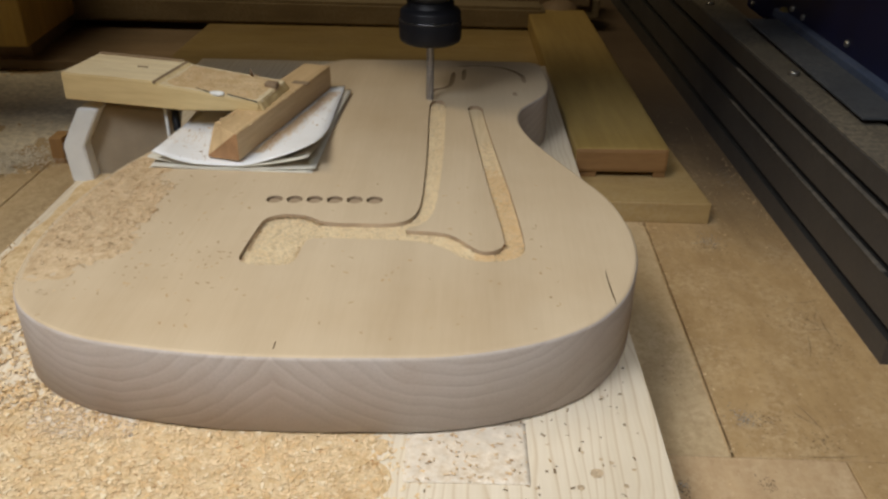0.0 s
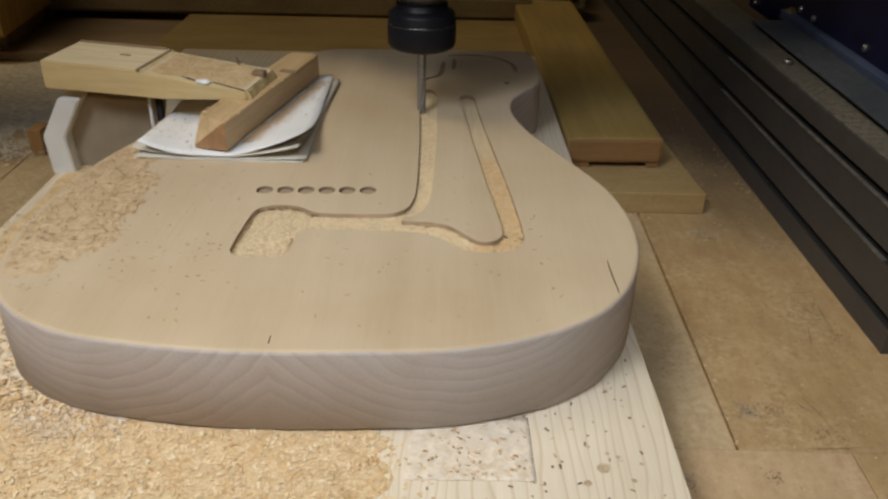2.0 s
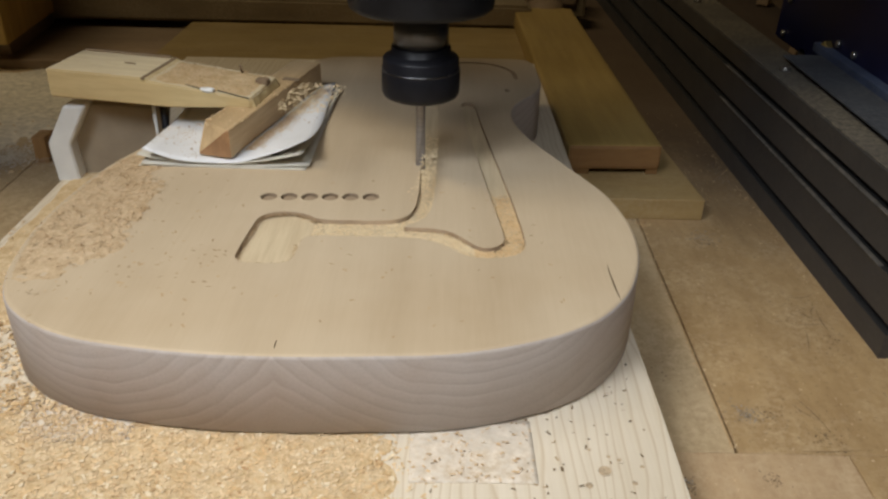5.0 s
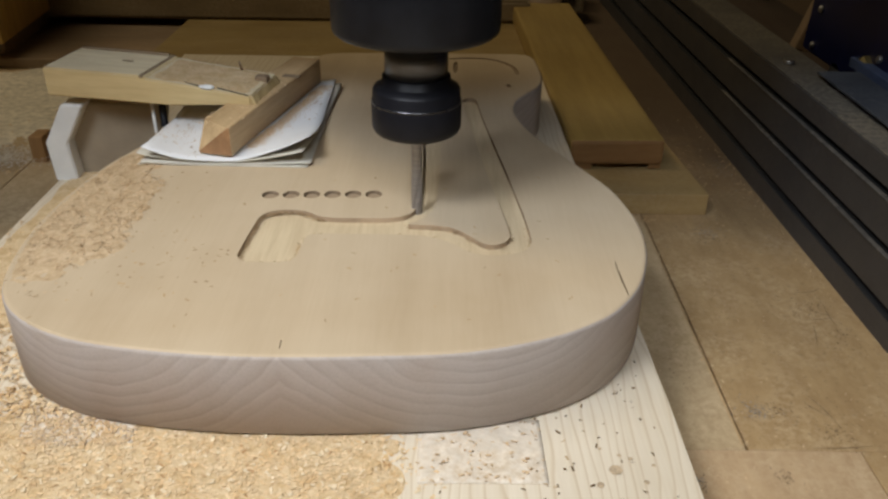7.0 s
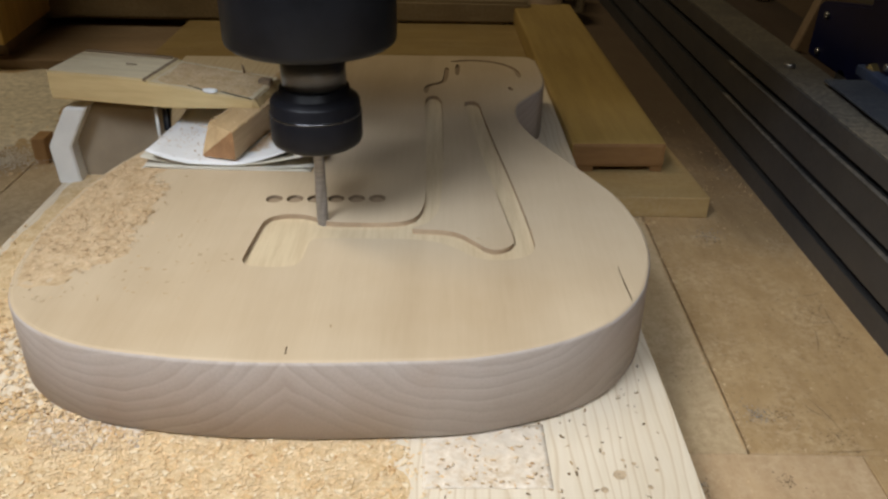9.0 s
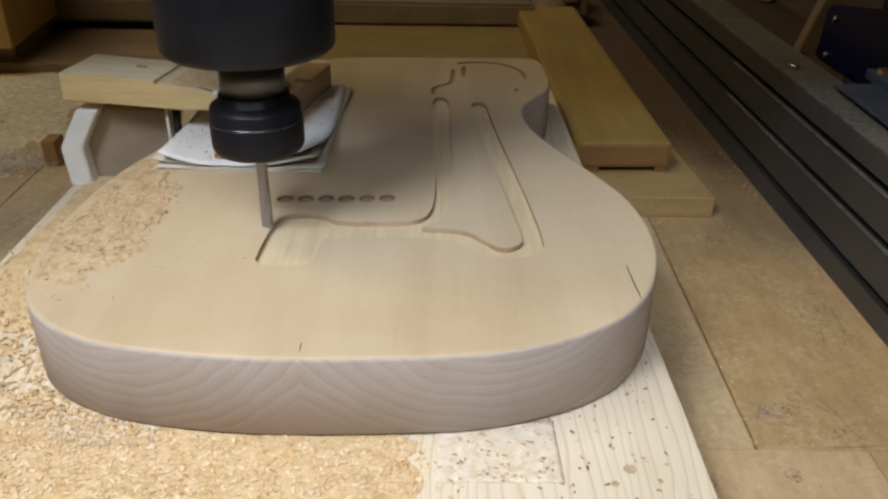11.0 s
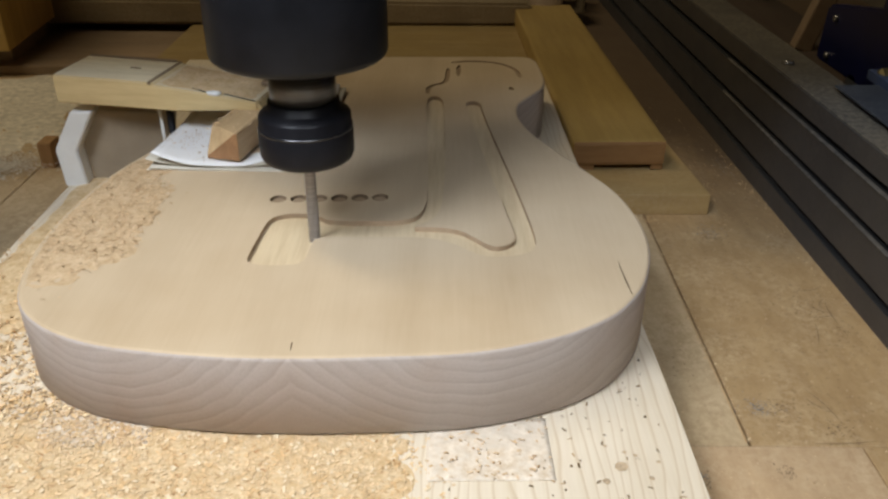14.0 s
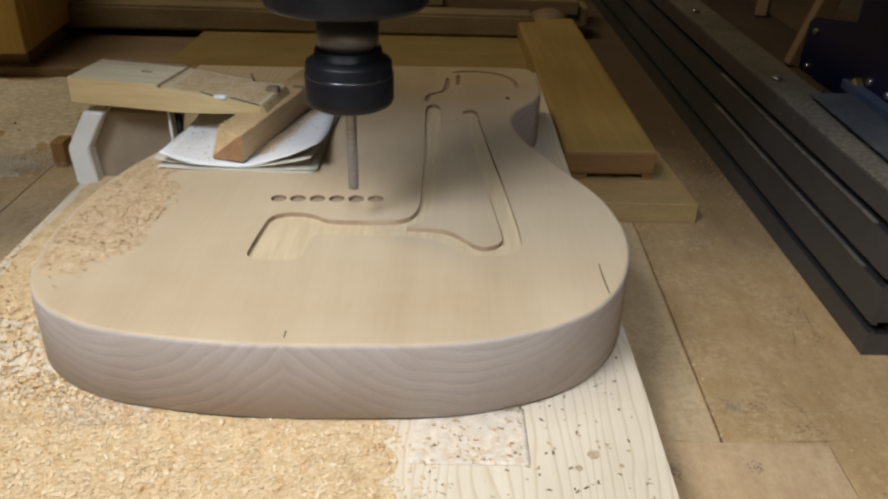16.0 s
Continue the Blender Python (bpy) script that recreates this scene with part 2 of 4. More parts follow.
M_PLY = wood("dusty_plywood", (0.46, 0.32, 0.13), "X", 0.65, 0.15, 25, 6, 0.4, (0.50, 0.39, 0.23))
M_OLIVE = wood("old_olive_board", (0.36, 0.255, 0.095), "X", 0.6, 0.2, 18, 6, 0.2)
M_BROWN = wood("dark_brown_plank", (0.31, 0.22, 0.135), "X", 0.7, 0.3, 22, 8, 0.15)
M_NEAR_BLACK = wood("near_black_wood", (0.075, 0.052, 0.036), "Y", 0.7, 0.3, 22, 8, 0.1, (0.20, 0.16, 0.11))
M_ROLL = wood("old_beige_batten", (0.29, 0.225, 0.13), "X", 0.7, 0.25, 22, 8, 0.3)
M_CRATE = wood("yellow_crate_wood", (0.68, 0.46, 0.13), "Z", 0.6, 0.15, 20, 8)
M_PAPER = plain("white_paper", (0.80, 0.80, 0.80), 0.8, vary=0.05, scale=40, bump=0.2)
M_PAPER_EDGE = plain("cream_paper", (0.66, 0.62, 0.52), 0.8, vary=0.08, scale=60)
M_WHITE = plain("white_plastic", (0.81, 0.82, 0.80), 0.45, vary=0.08, scale=30)
M_TAPE = plain("white_masking_paper", (0.72, 0.635, 0.515), 0.75, vary=0.14, scale=140, dust=0.7, dust_color=(0.50, 0.36, 0.20))
M_RAIL = plain("anodised_grey_rail", (0.070, 0.064, 0.060), 0.55, 0.15, 0.12, 50, 0.1, dust=0.12, dust_color=(0.25, 0.21, 0.16))
M_RAIL_TOP = plain("dusty_rail_top", (0.098, 0.088, 0.072), 0.75, 0.0, 0.2, 30, 0.2, dust=0.45, dust_color=(0.38, 0.32, 0.22))
M_PROP_SHADE = plain("prop_shade_beige", (0.34, 0.28, 0.20), 0.7, vary=0.15, scale=30)
M_RAIL_DUST = plain("slot_lip_dust", (0.085, 0.078, 0.070), 0.8, 0.0, 0.3, 60, 0.2, dust=1.0, dust_color=(0.20, 0.175, 0.14))
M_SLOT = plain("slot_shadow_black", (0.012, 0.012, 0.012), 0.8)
M_BLACK = plain("black_spindle_paint", (0.0130, 0.0140, 0.0175), 0.40, 0.0, 0.35, 40, 0.05, 0.22)
M_NUT = plain("blackened_steel_nut", (0.0125, 0.0125, 0.0155), 0.44, 0.0, 0.2, 80, 0.05, 0.22)
M_STEEL = brushed("turned_steel", (0.105, 0.106, 0.114), 0.30)
M_RIM = plain("rim_highlight_metal", (0.10, 0.10, 0.105), 0.28, 0.9, 0.2, 80, 0.05)
M_CUTTER = brushed("carbide_cutter", (0.36, 0.35, 0.355), 0.40)
M_BLUE = plain("navy_blue_paint", (0.0065, 0.0085, 0.050), 0.42, 0.0, 0.2, 30, 0.05)
M_BLUE_DUSTY = plain("dusty_blue_flange", (0.055, 0.08, 0.15), 0.6, 0.0, 0.25, 40, 0.1, dust=0.3, dust_color=(0.25, 0.24, 0.24))
M_FOOT = plain("dust_veiled_blue_steel", (0.058, 0.066, 0.080), 0.65, 0.0, 0.25, 40, 0.1, dust=0.35, dust_color=(0.24, 0.24, 0.24))
M_BOLT = plain("zinc_bolt", (0.45, 0.44, 0.42), 0.35, 0.9, 0.1, 80, 0.05)
M_WALL = plain("dim_workshop_wall", (0.36, 0.31, 0.24), 0.9, vary=0.3, scale=6)
M_CHIP = chip_material("pale_wood_chips", (0.46, 0.29, 0.145), (0.70, 0.548, 0.345), 0.14, 0.8)
M_CHIP_B = chip_material("tan_wood_chips", (0.42, 0.28, 0.155), (0.635, 0.49, 0.32), 0.14, 0.6)
M_CHIP_CREAM = chip_material("cream_wood_chips", (0.68, 0.54, 0.35), (0.765, 0.635, 0.43), 0.06)
M_DRIFT = plain("grey_beige_sawdust", (0.72, 0.65, 0.52), 0.95, vary=0.25, scale=160, bump=0.7)
M_DUST = sawdust_material("pale_sawdust", (0.70, 0.545, 0.335), (0.585, 0.42, 0.225))
M_DUST_TAN = sawdust_material("tan_sawdust", (0.61, 0.465, 0.295), (0.50, 0.365, 0.215))
M_BRASS = plain("dull_brass", (0.33, 0.27, 0.12), 0.4, 0.8, 0.2, 60, 0.05)
M_SWARF = chip_material("grey_metal_swarf", (0.14, 0.13, 0.12), (0.30, 0.285, 0.26), 0.5)
M_STAIN = plain("brown_stain", (0.55, 0.42, 0.27), 0.8, vary=0.35, scale=500)
M_GREY_CHIP = chip_material("grey_beige_chips", (0.44, 0.39, 0.31), (0.70, 0.65, 0.55), 0.12)
M_MARK = chip_material("dark_gouge_specks", (0.11, 0.08, 0.05), (0.215, 0.15, 0.085))
M_FILL = chip_material("fine_pocket_chips", (0.66, 0.51, 0.30), (0.79, 0.645, 0.415), 0.04, 0.25)
M_FILL_B = chip_material("tan_pocket_chips", (0.50, 0.34, 0.17), (0.70, 0.52, 0.30), 0.08, 0.4)
M_SPECK = chip_material("brown_wood_specks", (0.20, 0.125, 0.06), (0.42, 0.295, 0.165), 0.3)

# ---- mesh helpers ----


def part(name, bm, material, parent=None, label=""):
    """Links a bmesh as one mesh object, under a thing or alone."""
    me = bpy.data.meshes.new(name)
    bm.normal_update()
    bm.to_mesh(me)
    bm.free()
    for m in material if isinstance(material, (list, tuple)) else (material,):
        me.materials.append(m)
    ob = new(name, me)
    if parent is not None:
        ob.parent = parent
    if label:
        ob["label"] = label
    return ob


def empty(name, m, label, category, group="", kind=""):
    ob = new(name)
    ob.empty_display_size = 0.02
    ob.matrix_basis = m
    return tagged(ob, label, category, group, kind)


def box(x0, x1, y0, y1, z0, z1, bevel=0.0012, bm=None, segments=2):
    own = bmesh.new()
    bmesh.ops.create_cube(own, size=1.0)
    for v in own.verts:
        v.co = Vector(((x0, x1)[v.co.x > 0], (y0, y1)[v.co.y > 0], (z0, z1)[v.co.z > 0]))
    if bevel:
        bmesh.ops.bevel(own, geom=own.edges[:], offset=bevel, segments=segments, affect="EDGES", profile=0.6)
    if bm is None:
        return own
    me = bpy.data.meshes.new("tmp")
    own.to_mesh(me)
    own.free()
    bm.from_mesh(me)
    bpy.data.meshes.remove(me)
    return bm


def lathe(profile, steps=48, smooth=True):
    """A turned solid from (radius, height) pairs, bottom to top."""
    bm = bmesh.new()
    rings = []
    for r, z in profile:
        rings.append([bm.verts.new((r * math.cos(2 * math.pi * i / steps), r * math.sin(2 * math.pi * i / steps), z)) for i in range(steps)])
    for a, b in zip(rings, rings[1:]):
        for i in range(steps):
            f = bm.faces.new((a[i], a[(i + 1) % steps], b[(i + 1) % steps], b[i]))
            f.smooth = smooth
    bm.faces.new(reversed(rings[0]))
    bm.faces.new(rings[-1])
    for e in bm.edges:
        if len(e.link_faces) == 2 and e.calc_face_angle(0) > 0.3:
            e.smooth = False
    return bm


def prism(points, y0, y1, bevel=0.0008):
    """A profile in x and z drawn out along y."""
    bm = bmesh.new()
    a = [bm.verts.new((x, y0, z)) for x, z in points]
    b = [bm.verts.new((x, y1, z)) for x, z in points]
    n = len(points)
    bm.faces.new(a)
    bm.faces.new(reversed(b))
    for i in range(n):
        bm.faces.new((a[(i + 1) % n], a[i], b[i], b[(i + 1) % n]))
    bmesh.ops.recalc_face_normals(bm, faces=bm.faces[:])
    if bevel:
        bmesh.ops.bevel(bm, geom=bm.edges[:], offset=bevel, segments=2, affect="EDGES")
    return bm


def smooth_loop(points, per=5):
    """A closed Catmull-Rom curve through the points."""
    n, out = len(points), []
    p = [Vector(q) for q in points]
    for i in range(n):
        a, b, c, d = p[i - 1], p[i], p[(i + 1) % n], p[(i + 2) % n]
        for k in range(per):
            t = k / per
            out.append(0.5 * (2 * b + (c - a) * t + (2 * a - 5 * b + 4 * c - d) * t * t + (3 * b - a - 3 * c + d) * t ** 3))
    return out


def cut_corners(points, times=2):
    p = [Vector(q) for q in points]
    for _ in range(times):
        q = []
        for i, a in enumerate(p):
            b = p[(i + 1) % len(p)]
            q += [a.lerp(b, 0.25), a.lerp(b, 0.75)]
        p = q
    return p


def offset_loop(p, d):
    """The closed loop moved inwards by d (loop runs counter-clockwise)."""
    out = []
    n = len(p)
    for i in range(n):
        t = (p[(i + 1) % n] - p[i - 1]).normalized()
        out.append(p[i] + Vector((-t.y, t.x)) * d)
    return out


def inside(p, x, y):
    hit = False
    for i in range(len(p)):
        a, b = p[i - 1], p[i]
        if (a[1] > y) != (b[1] > y) and x < (b[0] - a[0]) * (y - a[1]) / (b[1] - a[1]) + a[0]:
            hit = not hit
    return hit


def flakes(spots, rng, size=(0.001, 0.003), lift=0.6, flat=0.35, curl=1.0):
    """Small bent wood flakes lying at the given places (x, y, z)."""
    verts, faces = [], []
    for x, y, z in spots:
        ln, wd = rng.uniform(*size), rng.uniform(size[0] * 0.5, size[0] * 1.3)
        a = rng.uniform(0, math.pi * 2)
        t1, t2 = rng.gauss(0, flat), rng.gauss(0, flat)
        bend = rng.uniform(-0.3, 0.5) * ln * curl
        u = Vector((math.cos(a) * math.cos(t1), math.sin(a) * math.cos(t1), math.sin(t1)))
        w = Vector((-math.sin(a) * math.cos(t2), math.cos(a) * math.cos(t2), math.sin(t2)))
        pts = []
        for i, s in enumerate((-0.5, 0.0, 0.5)):
            c = u * (s * ln) + Vector((0, 0, bend * 0.5 if i == 1 else 0.0))
            k = wd * rng.uniform(0.35, 0.6)
            pts += [c - w * k, c + w * k]
        low = min(q.z for q in pts)
        o = Vector((x, y, z - low * lift + 0.0001))
        b = len(verts)
        verts += [o + q for q in pts]
        faces += [(b, b + 1, b + 3, b + 2), (b + 2, b + 3, b + 5, b + 4)]
    return verts, faces


def flake_object(name, spots, rng, material, label, size=(0.001, 0.003), **more):
    v, f = flakes(spots, rng, size, **more)
    me = bpy.data.meshes.new(name)
    me.from_pydata([tuple(q) for q in v], [], f)
    me.materials.append(material)
    return tagged(new(name, me), label, "wood chips", "", "stuff")


rng = random.Random(7)
TOP = 0.045      # the body's top face; the pine board's top is z = 0
BED = -0.040     # the machine bed
FLOOR = -0.85

# ---- the room ----


def slab(name, x0, x1, y0, y1, z0, z1, material, label, category, kind="structure", bevel=0.0):
    return tagged(part(name, box(x0, x1, y0, y1, z0, z1, bevel), material), label, category, "", kind)


slab("floor", -2.2, 2.2, -2.2, 2.2, FLOOR - 0.1, FLOOR, M_WALL, "dim grey concrete workshop floor", "floor")
slab("ceiling", -2.2, 2.2, -2.2, 2.2, 2.3, 2.4, M_WALL, "dim workshop ceiling in shadow", "ceiling")
slab("wall_north", -2.2, 2.2, 2.2, 2.3, FLOOR, 2.3, M_WALL, "dim brown workshop wall in shadow", "wall")
slab("wall_south", -2.2, 2.2, -2.3, -2.2, FLOOR, 2.3, M_WALL, "dim brown workshop wall in shadow", "wall")
slab("wall_east", 2.2, 2.3, -2.2, 2.2, FLOOR, 2.3, M_WALL, "dim brown workshop wall in shadow", "wall")
slab("wall_west", -2.3, -2.2, -2.2, 2.2, FLOOR, 2.3, M_WALL, "dim brown workshop wall in shadow", "wall")

# ---- the machine bed ----
bed = empty("machine_bed", pose(0, 0, 0), "dusty brown spoil board bed of a milling machine", "machine bed", "", "structure")
part("frame", box(-0.95, 0.75, -0.75, 1.45, FLOOR, BED - 0.019, 0), M_BROWN, bed)
BED_PANELS = ((-0.95, -0.3005, 0.0285, 1.45), (-0.2995, 0.2281, 0.0285, 1.45), (0.2296, 0.75, 0.0285, 1.45), (-0.95, 0.2872, -0.75, 0.0281), (0.2877, 0.75, -0.75, 0.0281))
for (x0, x1, y0, y1), material in zip(BED_PANELS, (M_BED, M_BED, M_BED_SHADED, M_BED_NEAR, M_BED_SHADED)):
    part("panel", box(x0, x1, y0, y1, BED - 0.0185, BED, 0.0005, None, 1), material, bed)

part("seam_lip", box(0.2270, 0.2279, 0.031, 0.296, BED - 0.0008, BED + 0.0005, 0.0002, None, 1), M_STICK, bed, "pale worn lip along the seam")

# ---- the pine board under the work ----
bm = bmesh.new()
corners = ((-0.215, -0.32), (0.183, -0.32), (0.1795, 0.02), (0.1675, 0.592), (-0.215, 0.592))
low, up = [bm.verts.new((x, y, BED + 0.022)) for x, y in corners], [bm.verts.new((x, y, 0.0)) for x, y in corners]
bm.faces.new(low[::-1])
bm.faces.new(up)
for i in range(5):
    bm.faces.new((low[i], low[(i + 1) % 5], up[(i + 1) % 5], up[i]))
bmesh.ops.bevel(bm, geom=bm.edges[:], offset=0.0010, segments=2, affect="EDGES")
tagged(part("pine_board", bm, M_PINE), "pale pine board lying under the guitar body", "board")
slab("support_board", -0.205, 0.163, -0.30, 0.58, BED, BED + 0.0216, M_PLY, "plywood support board under the pine board", "board", "thing", 0.0008)
for i, (m, w, d, text) in enumerate((
        (pose(0.088, -0.018, 0.0, 0, 0, 1), 0.056, 0.040, "strip of white masking paper with chips on it"),
        (pose(-0.094, -0.004, 0.0, 0, 0, 4), 0.052, 0.028, "strip of white masking paper on the pine board"))):
    bm = bmesh.new()
    nx, ny = 24, 12
    grid = [[bm.verts.new((w * (a / nx - 0.5), d * (b / ny - 0.5), 0.0002 + 0.0004 * noise.noise((a * 0.35, b * 0.35, i * 9.0)) ** 2)) for b in range(ny + 1)] for a in range(nx + 1)]
    for a in range(nx):
        for b in range(ny):
            bm.faces.new((grid[a][b], grid[a + 1][b], grid[a + 1][b + 1], grid[a][b + 1])).smooth = True
    ext = bmesh.ops.extrude_face_region(bm, geom=bm.faces[:])
    for v in [g for g in ext["geom"] if isinstance(g, bmesh.types.BMVert)]:
        v.co.z += 0.00015
    bmesh.ops.recalc_face_normals(bm, faces=bm.faces[:])
    tape = part("masking_paper", bm, M_TAPE)
    tape.matrix_basis = m
    tagged(tape, text, "paper strip", "paper strips")

# ---- the guitar body ----
OUTLINE = [(0.006, -0.011), (0.041, -0.0095), (0.081, -0.006), (0.119, 0.006), (0.144, 0.021), (0.158, 0.036), (0.169, 0.055), (0.177, 0.081),
           (0.180, 0.105), (0.179, 0.130), (0.173, 0.160), (0.162, 0.187), (0.150, 0.213), (0.134, 0.249), (0.1255, 0.277), (0.1228, 0.300),
           (0.1262, 0.322), (0.137, 0.342), (0.147, 0.359), (0.1520, 0.382), (0.1520, 0.412), (0.1495, 0.438), (0.1425, 0.450), (0.120, 0.4522), (0.066, 0.452), (0.0, 0.450),
           (-0.034, 0.446), (-0.050, 0.428), (-0.062, 0.398), (-0.078, 0.355), (-0.096, 0.312), (-0.118, 0.262), (-0.134, 0.220), (-0.146, 0.182),
           (-0.152, 0.140), (-0.153, 0.100), (-0.148, 0.062), (-0.138, 0.034), (-0.121, 0.015), (-0.098, 0.002), (-0.072, -0.005), (-0.032, -0.0102)]
POCKET = [(0.0528, 0.338), (0.0532, 0.300), (0.0565, 0.216), (0.0572, 0.160), (0.0565, 0.140), (0.053, 0.126), (0.044, 0.1195), (0.028, 0.1185),
          (0.002, 0.1185), (-0.004, 0.124), (-0.012, 0.128), (-0.024, 0.128), (-0.033, 0.122), (-0.0345, 0.105), (-0.036, 0.082), (-0.036, 0.073), (-0.030, 0.0685),
          (-0.012, 0.0685), (-0.0055, 0.0720), (-0.0045, 0.090), (-0.0035, 0.0985), (0.004, 0.100), (0.014, 0.100), (0.050, 0.100), (0.062, 0.0985), (0.074, 0.092), (0.084, 0.081), (0.094, 0.078),
          (0.108, 0.080), (0.117, 0.087), (0.118, 0.103), (0.112, 0.165), (0.103, 0.240), (0.0965, 0.300), (0.095, 0.326), (0.083, 0.326), (0.0845, 0.307),
          (0.097, 0.181), (0.1068, 0.104), (0.1055, 0.0945), (0.0985, 0.0892), (0.0922, 0.0898), (0.0852, 0.0985), (0.0775, 0.1074)]
POCKET_B = [(0.067, 0.1112), (0.0508, 0.1114), (0.0508, 0.1135), (0.059, 0.119), (0.0645, 0.130), (0.0668, 0.150), (0.0680, 0.216), (0.0668, 0.300), (0.0655, 0.338)]
SLOTS = (((0.073, 0.4320), (0.092, 0.437), (0.115, 0.432), (0.130, 0.412), (0.1315, 0.388)), ((0.0795, 0.424), (0.0785, 0.392)),
         ((0.1215, 0.362), (0.1225, 0.354)), ((0.0530, 0.345), (0.0535, 0.364), (0.0665, 0.372), (0.0690, 0.384), (0.0700, 0.414)))
TICKS = (((0.0002, -0.0055), (0.0, 0.0010)),)
CRACK = [(0.1594, 0.0412), (0.1599, 0.0408), (0.1593, 0.0545), (0.1587, 0.0690), (0.1588, 0.0740), (0.1586, 0.0740), (0.1582, 0.0690), (0.1585, 0.0545)]


def slot_loop(path, half=0.0016):
    p = [Vector(q) for q in path]
    left, right = [], []
    for i, q in enumerate(p):
        t = (p[min(i + 1, len(p) - 1)] - p[max(i - 1, 0)]).normalized()
        s = Vector((-t.y, t.x)) * half
        left.append(q + s)
        right.append(q - s)
    return cut_corners(left + right[::-1], 2)


def guitar_body():
    bm = bmesh.new()
    outer = smooth_loop(OUTLINE, 6)
    n = len(outer)
    rad = 0.0024
    rings = [[bm.verts.new((q.x, q.y, 0.0004)) for q in offset_loop(outer, 0.0018)], [bm.verts.new((q.x, q.y, 0.0020)) for q in outer]]
    for k in range(5):
        a = k / 4 * math.pi / 2
        rings.append([bm.verts.new((q.x, q.y, TOP - rad + rad * math.sin(a))) for q in offset_loop(outer, rad * (1 - math.cos(a)))])
    for k, (a, b) in enumerate(zip(rings, rings[1:])):
        for i in range(n):
            f = bm.faces.new((a[i], a[(i + 1) % n], b[(i + 1) % n], b[i]))
            f.smooth, f.material_index = True, 1 if k < 4 else 0
    bottom = bm.faces.new(reversed(rings[0]))
    bottom.material_index = 1
    top_edges = [bm.edges.get((rings[-1][i], rings[-1][(i + 1) % n])) for i in range(n)]
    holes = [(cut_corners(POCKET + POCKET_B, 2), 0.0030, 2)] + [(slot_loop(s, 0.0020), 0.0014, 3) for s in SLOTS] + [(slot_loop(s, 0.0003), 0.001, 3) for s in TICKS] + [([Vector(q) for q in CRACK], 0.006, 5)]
    for i in range(6):
        c = Vector((-0.0325 + 0.0122 * i, 0.1475 + 0.0005 * i))
        holes.append(([c + Vector((math.cos(a * math.pi / 12), math.sin(a * math.pi / 12))) * 0.0050 for a in range(24)], 0.0060, 3))
    for loop, deep, slot in holes:
        m = len(loop)
        up = [bm.verts.new((q.x, q.y, TOP)) for q in loop]
        down = [bm.verts.new((q.x, q.y, TOP - deep)) for q in loop]
        edges = [bm.edges.new((up[i], up[(i + 1) % m])) for i in range(m)]
        top_edges += edges
        low = []
        for i in range(m):
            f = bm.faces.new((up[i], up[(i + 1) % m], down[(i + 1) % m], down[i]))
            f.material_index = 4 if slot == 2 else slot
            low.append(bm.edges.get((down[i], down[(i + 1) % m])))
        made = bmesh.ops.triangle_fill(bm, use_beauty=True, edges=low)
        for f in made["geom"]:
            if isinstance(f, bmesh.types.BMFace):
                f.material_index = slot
                if f.normal.z < 0:
                    f.normal_flip()
    made = bmesh.ops.triangle_fill(bm, use_beauty=True, edges=top_edges)
    for f in made["geom"]:
        if isinstance(f, bmesh.types.BMFace):
            f.material_index = 0
            f.normal_update()
            if f.normal.z < 0:
                f.normal_flip()
    return tagged(part("guitar_body", bm, (M_TOP, M_SIDE, M_POCKET, M_RECESS, M_CUT_BROWN, M_MARK)), "unfinished pale wooden guitar body with freshly milled pockets", "guitar body")


body = guitar_body()
for i in range(6):
    plug = part("hole_plug", lathe([(0.0041, 0.0), (0.0041, 0.0016), (0.0034, 0.0021)], 20), M_CUT_BROWN, body)
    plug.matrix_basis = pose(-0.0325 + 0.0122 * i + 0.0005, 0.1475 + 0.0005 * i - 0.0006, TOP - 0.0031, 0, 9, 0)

# ---- the clamp on the far bout: paper, stick, plank, prop, bolt ----
pad = empty("paper_pad", pose(-0.0692, 0.270, TOP, 0, 0, -1), "stack of curled white paper sheets under a clamping stick", "paper")
for k, (w, d, turn, curl) in enumerate(((0.108, 0.164, 0.0, 0.0), (0.108, 0.163, 1.4, 0.12), (0.107, 0.161, -1.2, 0.75), (0.106, 0.162, 2.4, 1.45))):
    bm = bmesh.new()
    nx, ny = 16, 20
    z0 = 0.0006 + 0.0007 * k

    def height(x, y, c=curl, base=z0):
        u, v = x / 0.053, y / 0.082
        corner = 2.6 * max(0.0, u) ** 1.6 * max(0.0, -v) ** 1.8 + 1.5 * max(0.0, -u) ** 3 * max(0.0, -v) ** 1.2 + 0.30 * max(0.0, u) ** 3
        return base + 0.0042 * c * corner + 0.0007 * c * (1 + noise.noise((x * 45, y * 45, base * 900)))
    g = [[bm.verts.new((w * (a / nx - 0.5), d * (b / ny - 0.5), height(w * (a / nx - 0.5), d * (b / ny - 0.5)))) for b in range(ny + 1)] for a in range(nx + 1)]
    for a in range(nx):
        for b in range(ny):
            bm.faces.new((g[a][b], g[a + 1][b], g[a + 1][b + 1], g[a][b + 1])).smooth = True
    ext = bmesh.ops.extrude_face_region(bm, geom=bm.faces[:])
    for v in [q for q in ext["geom"] if isinstance(q, bmesh.types.BMVert)]:
        v.co.z -= 0.0005
    bmesh.ops.recalc_face_normals(bm, faces=bm.faces[:])
    sheet = part("sheet", bm, M_PAPER if k == 3 else M_PAPER_EDGE, pad)
    sheet.matrix_basis = pose(0, 0, 0, 0, 0, turn)

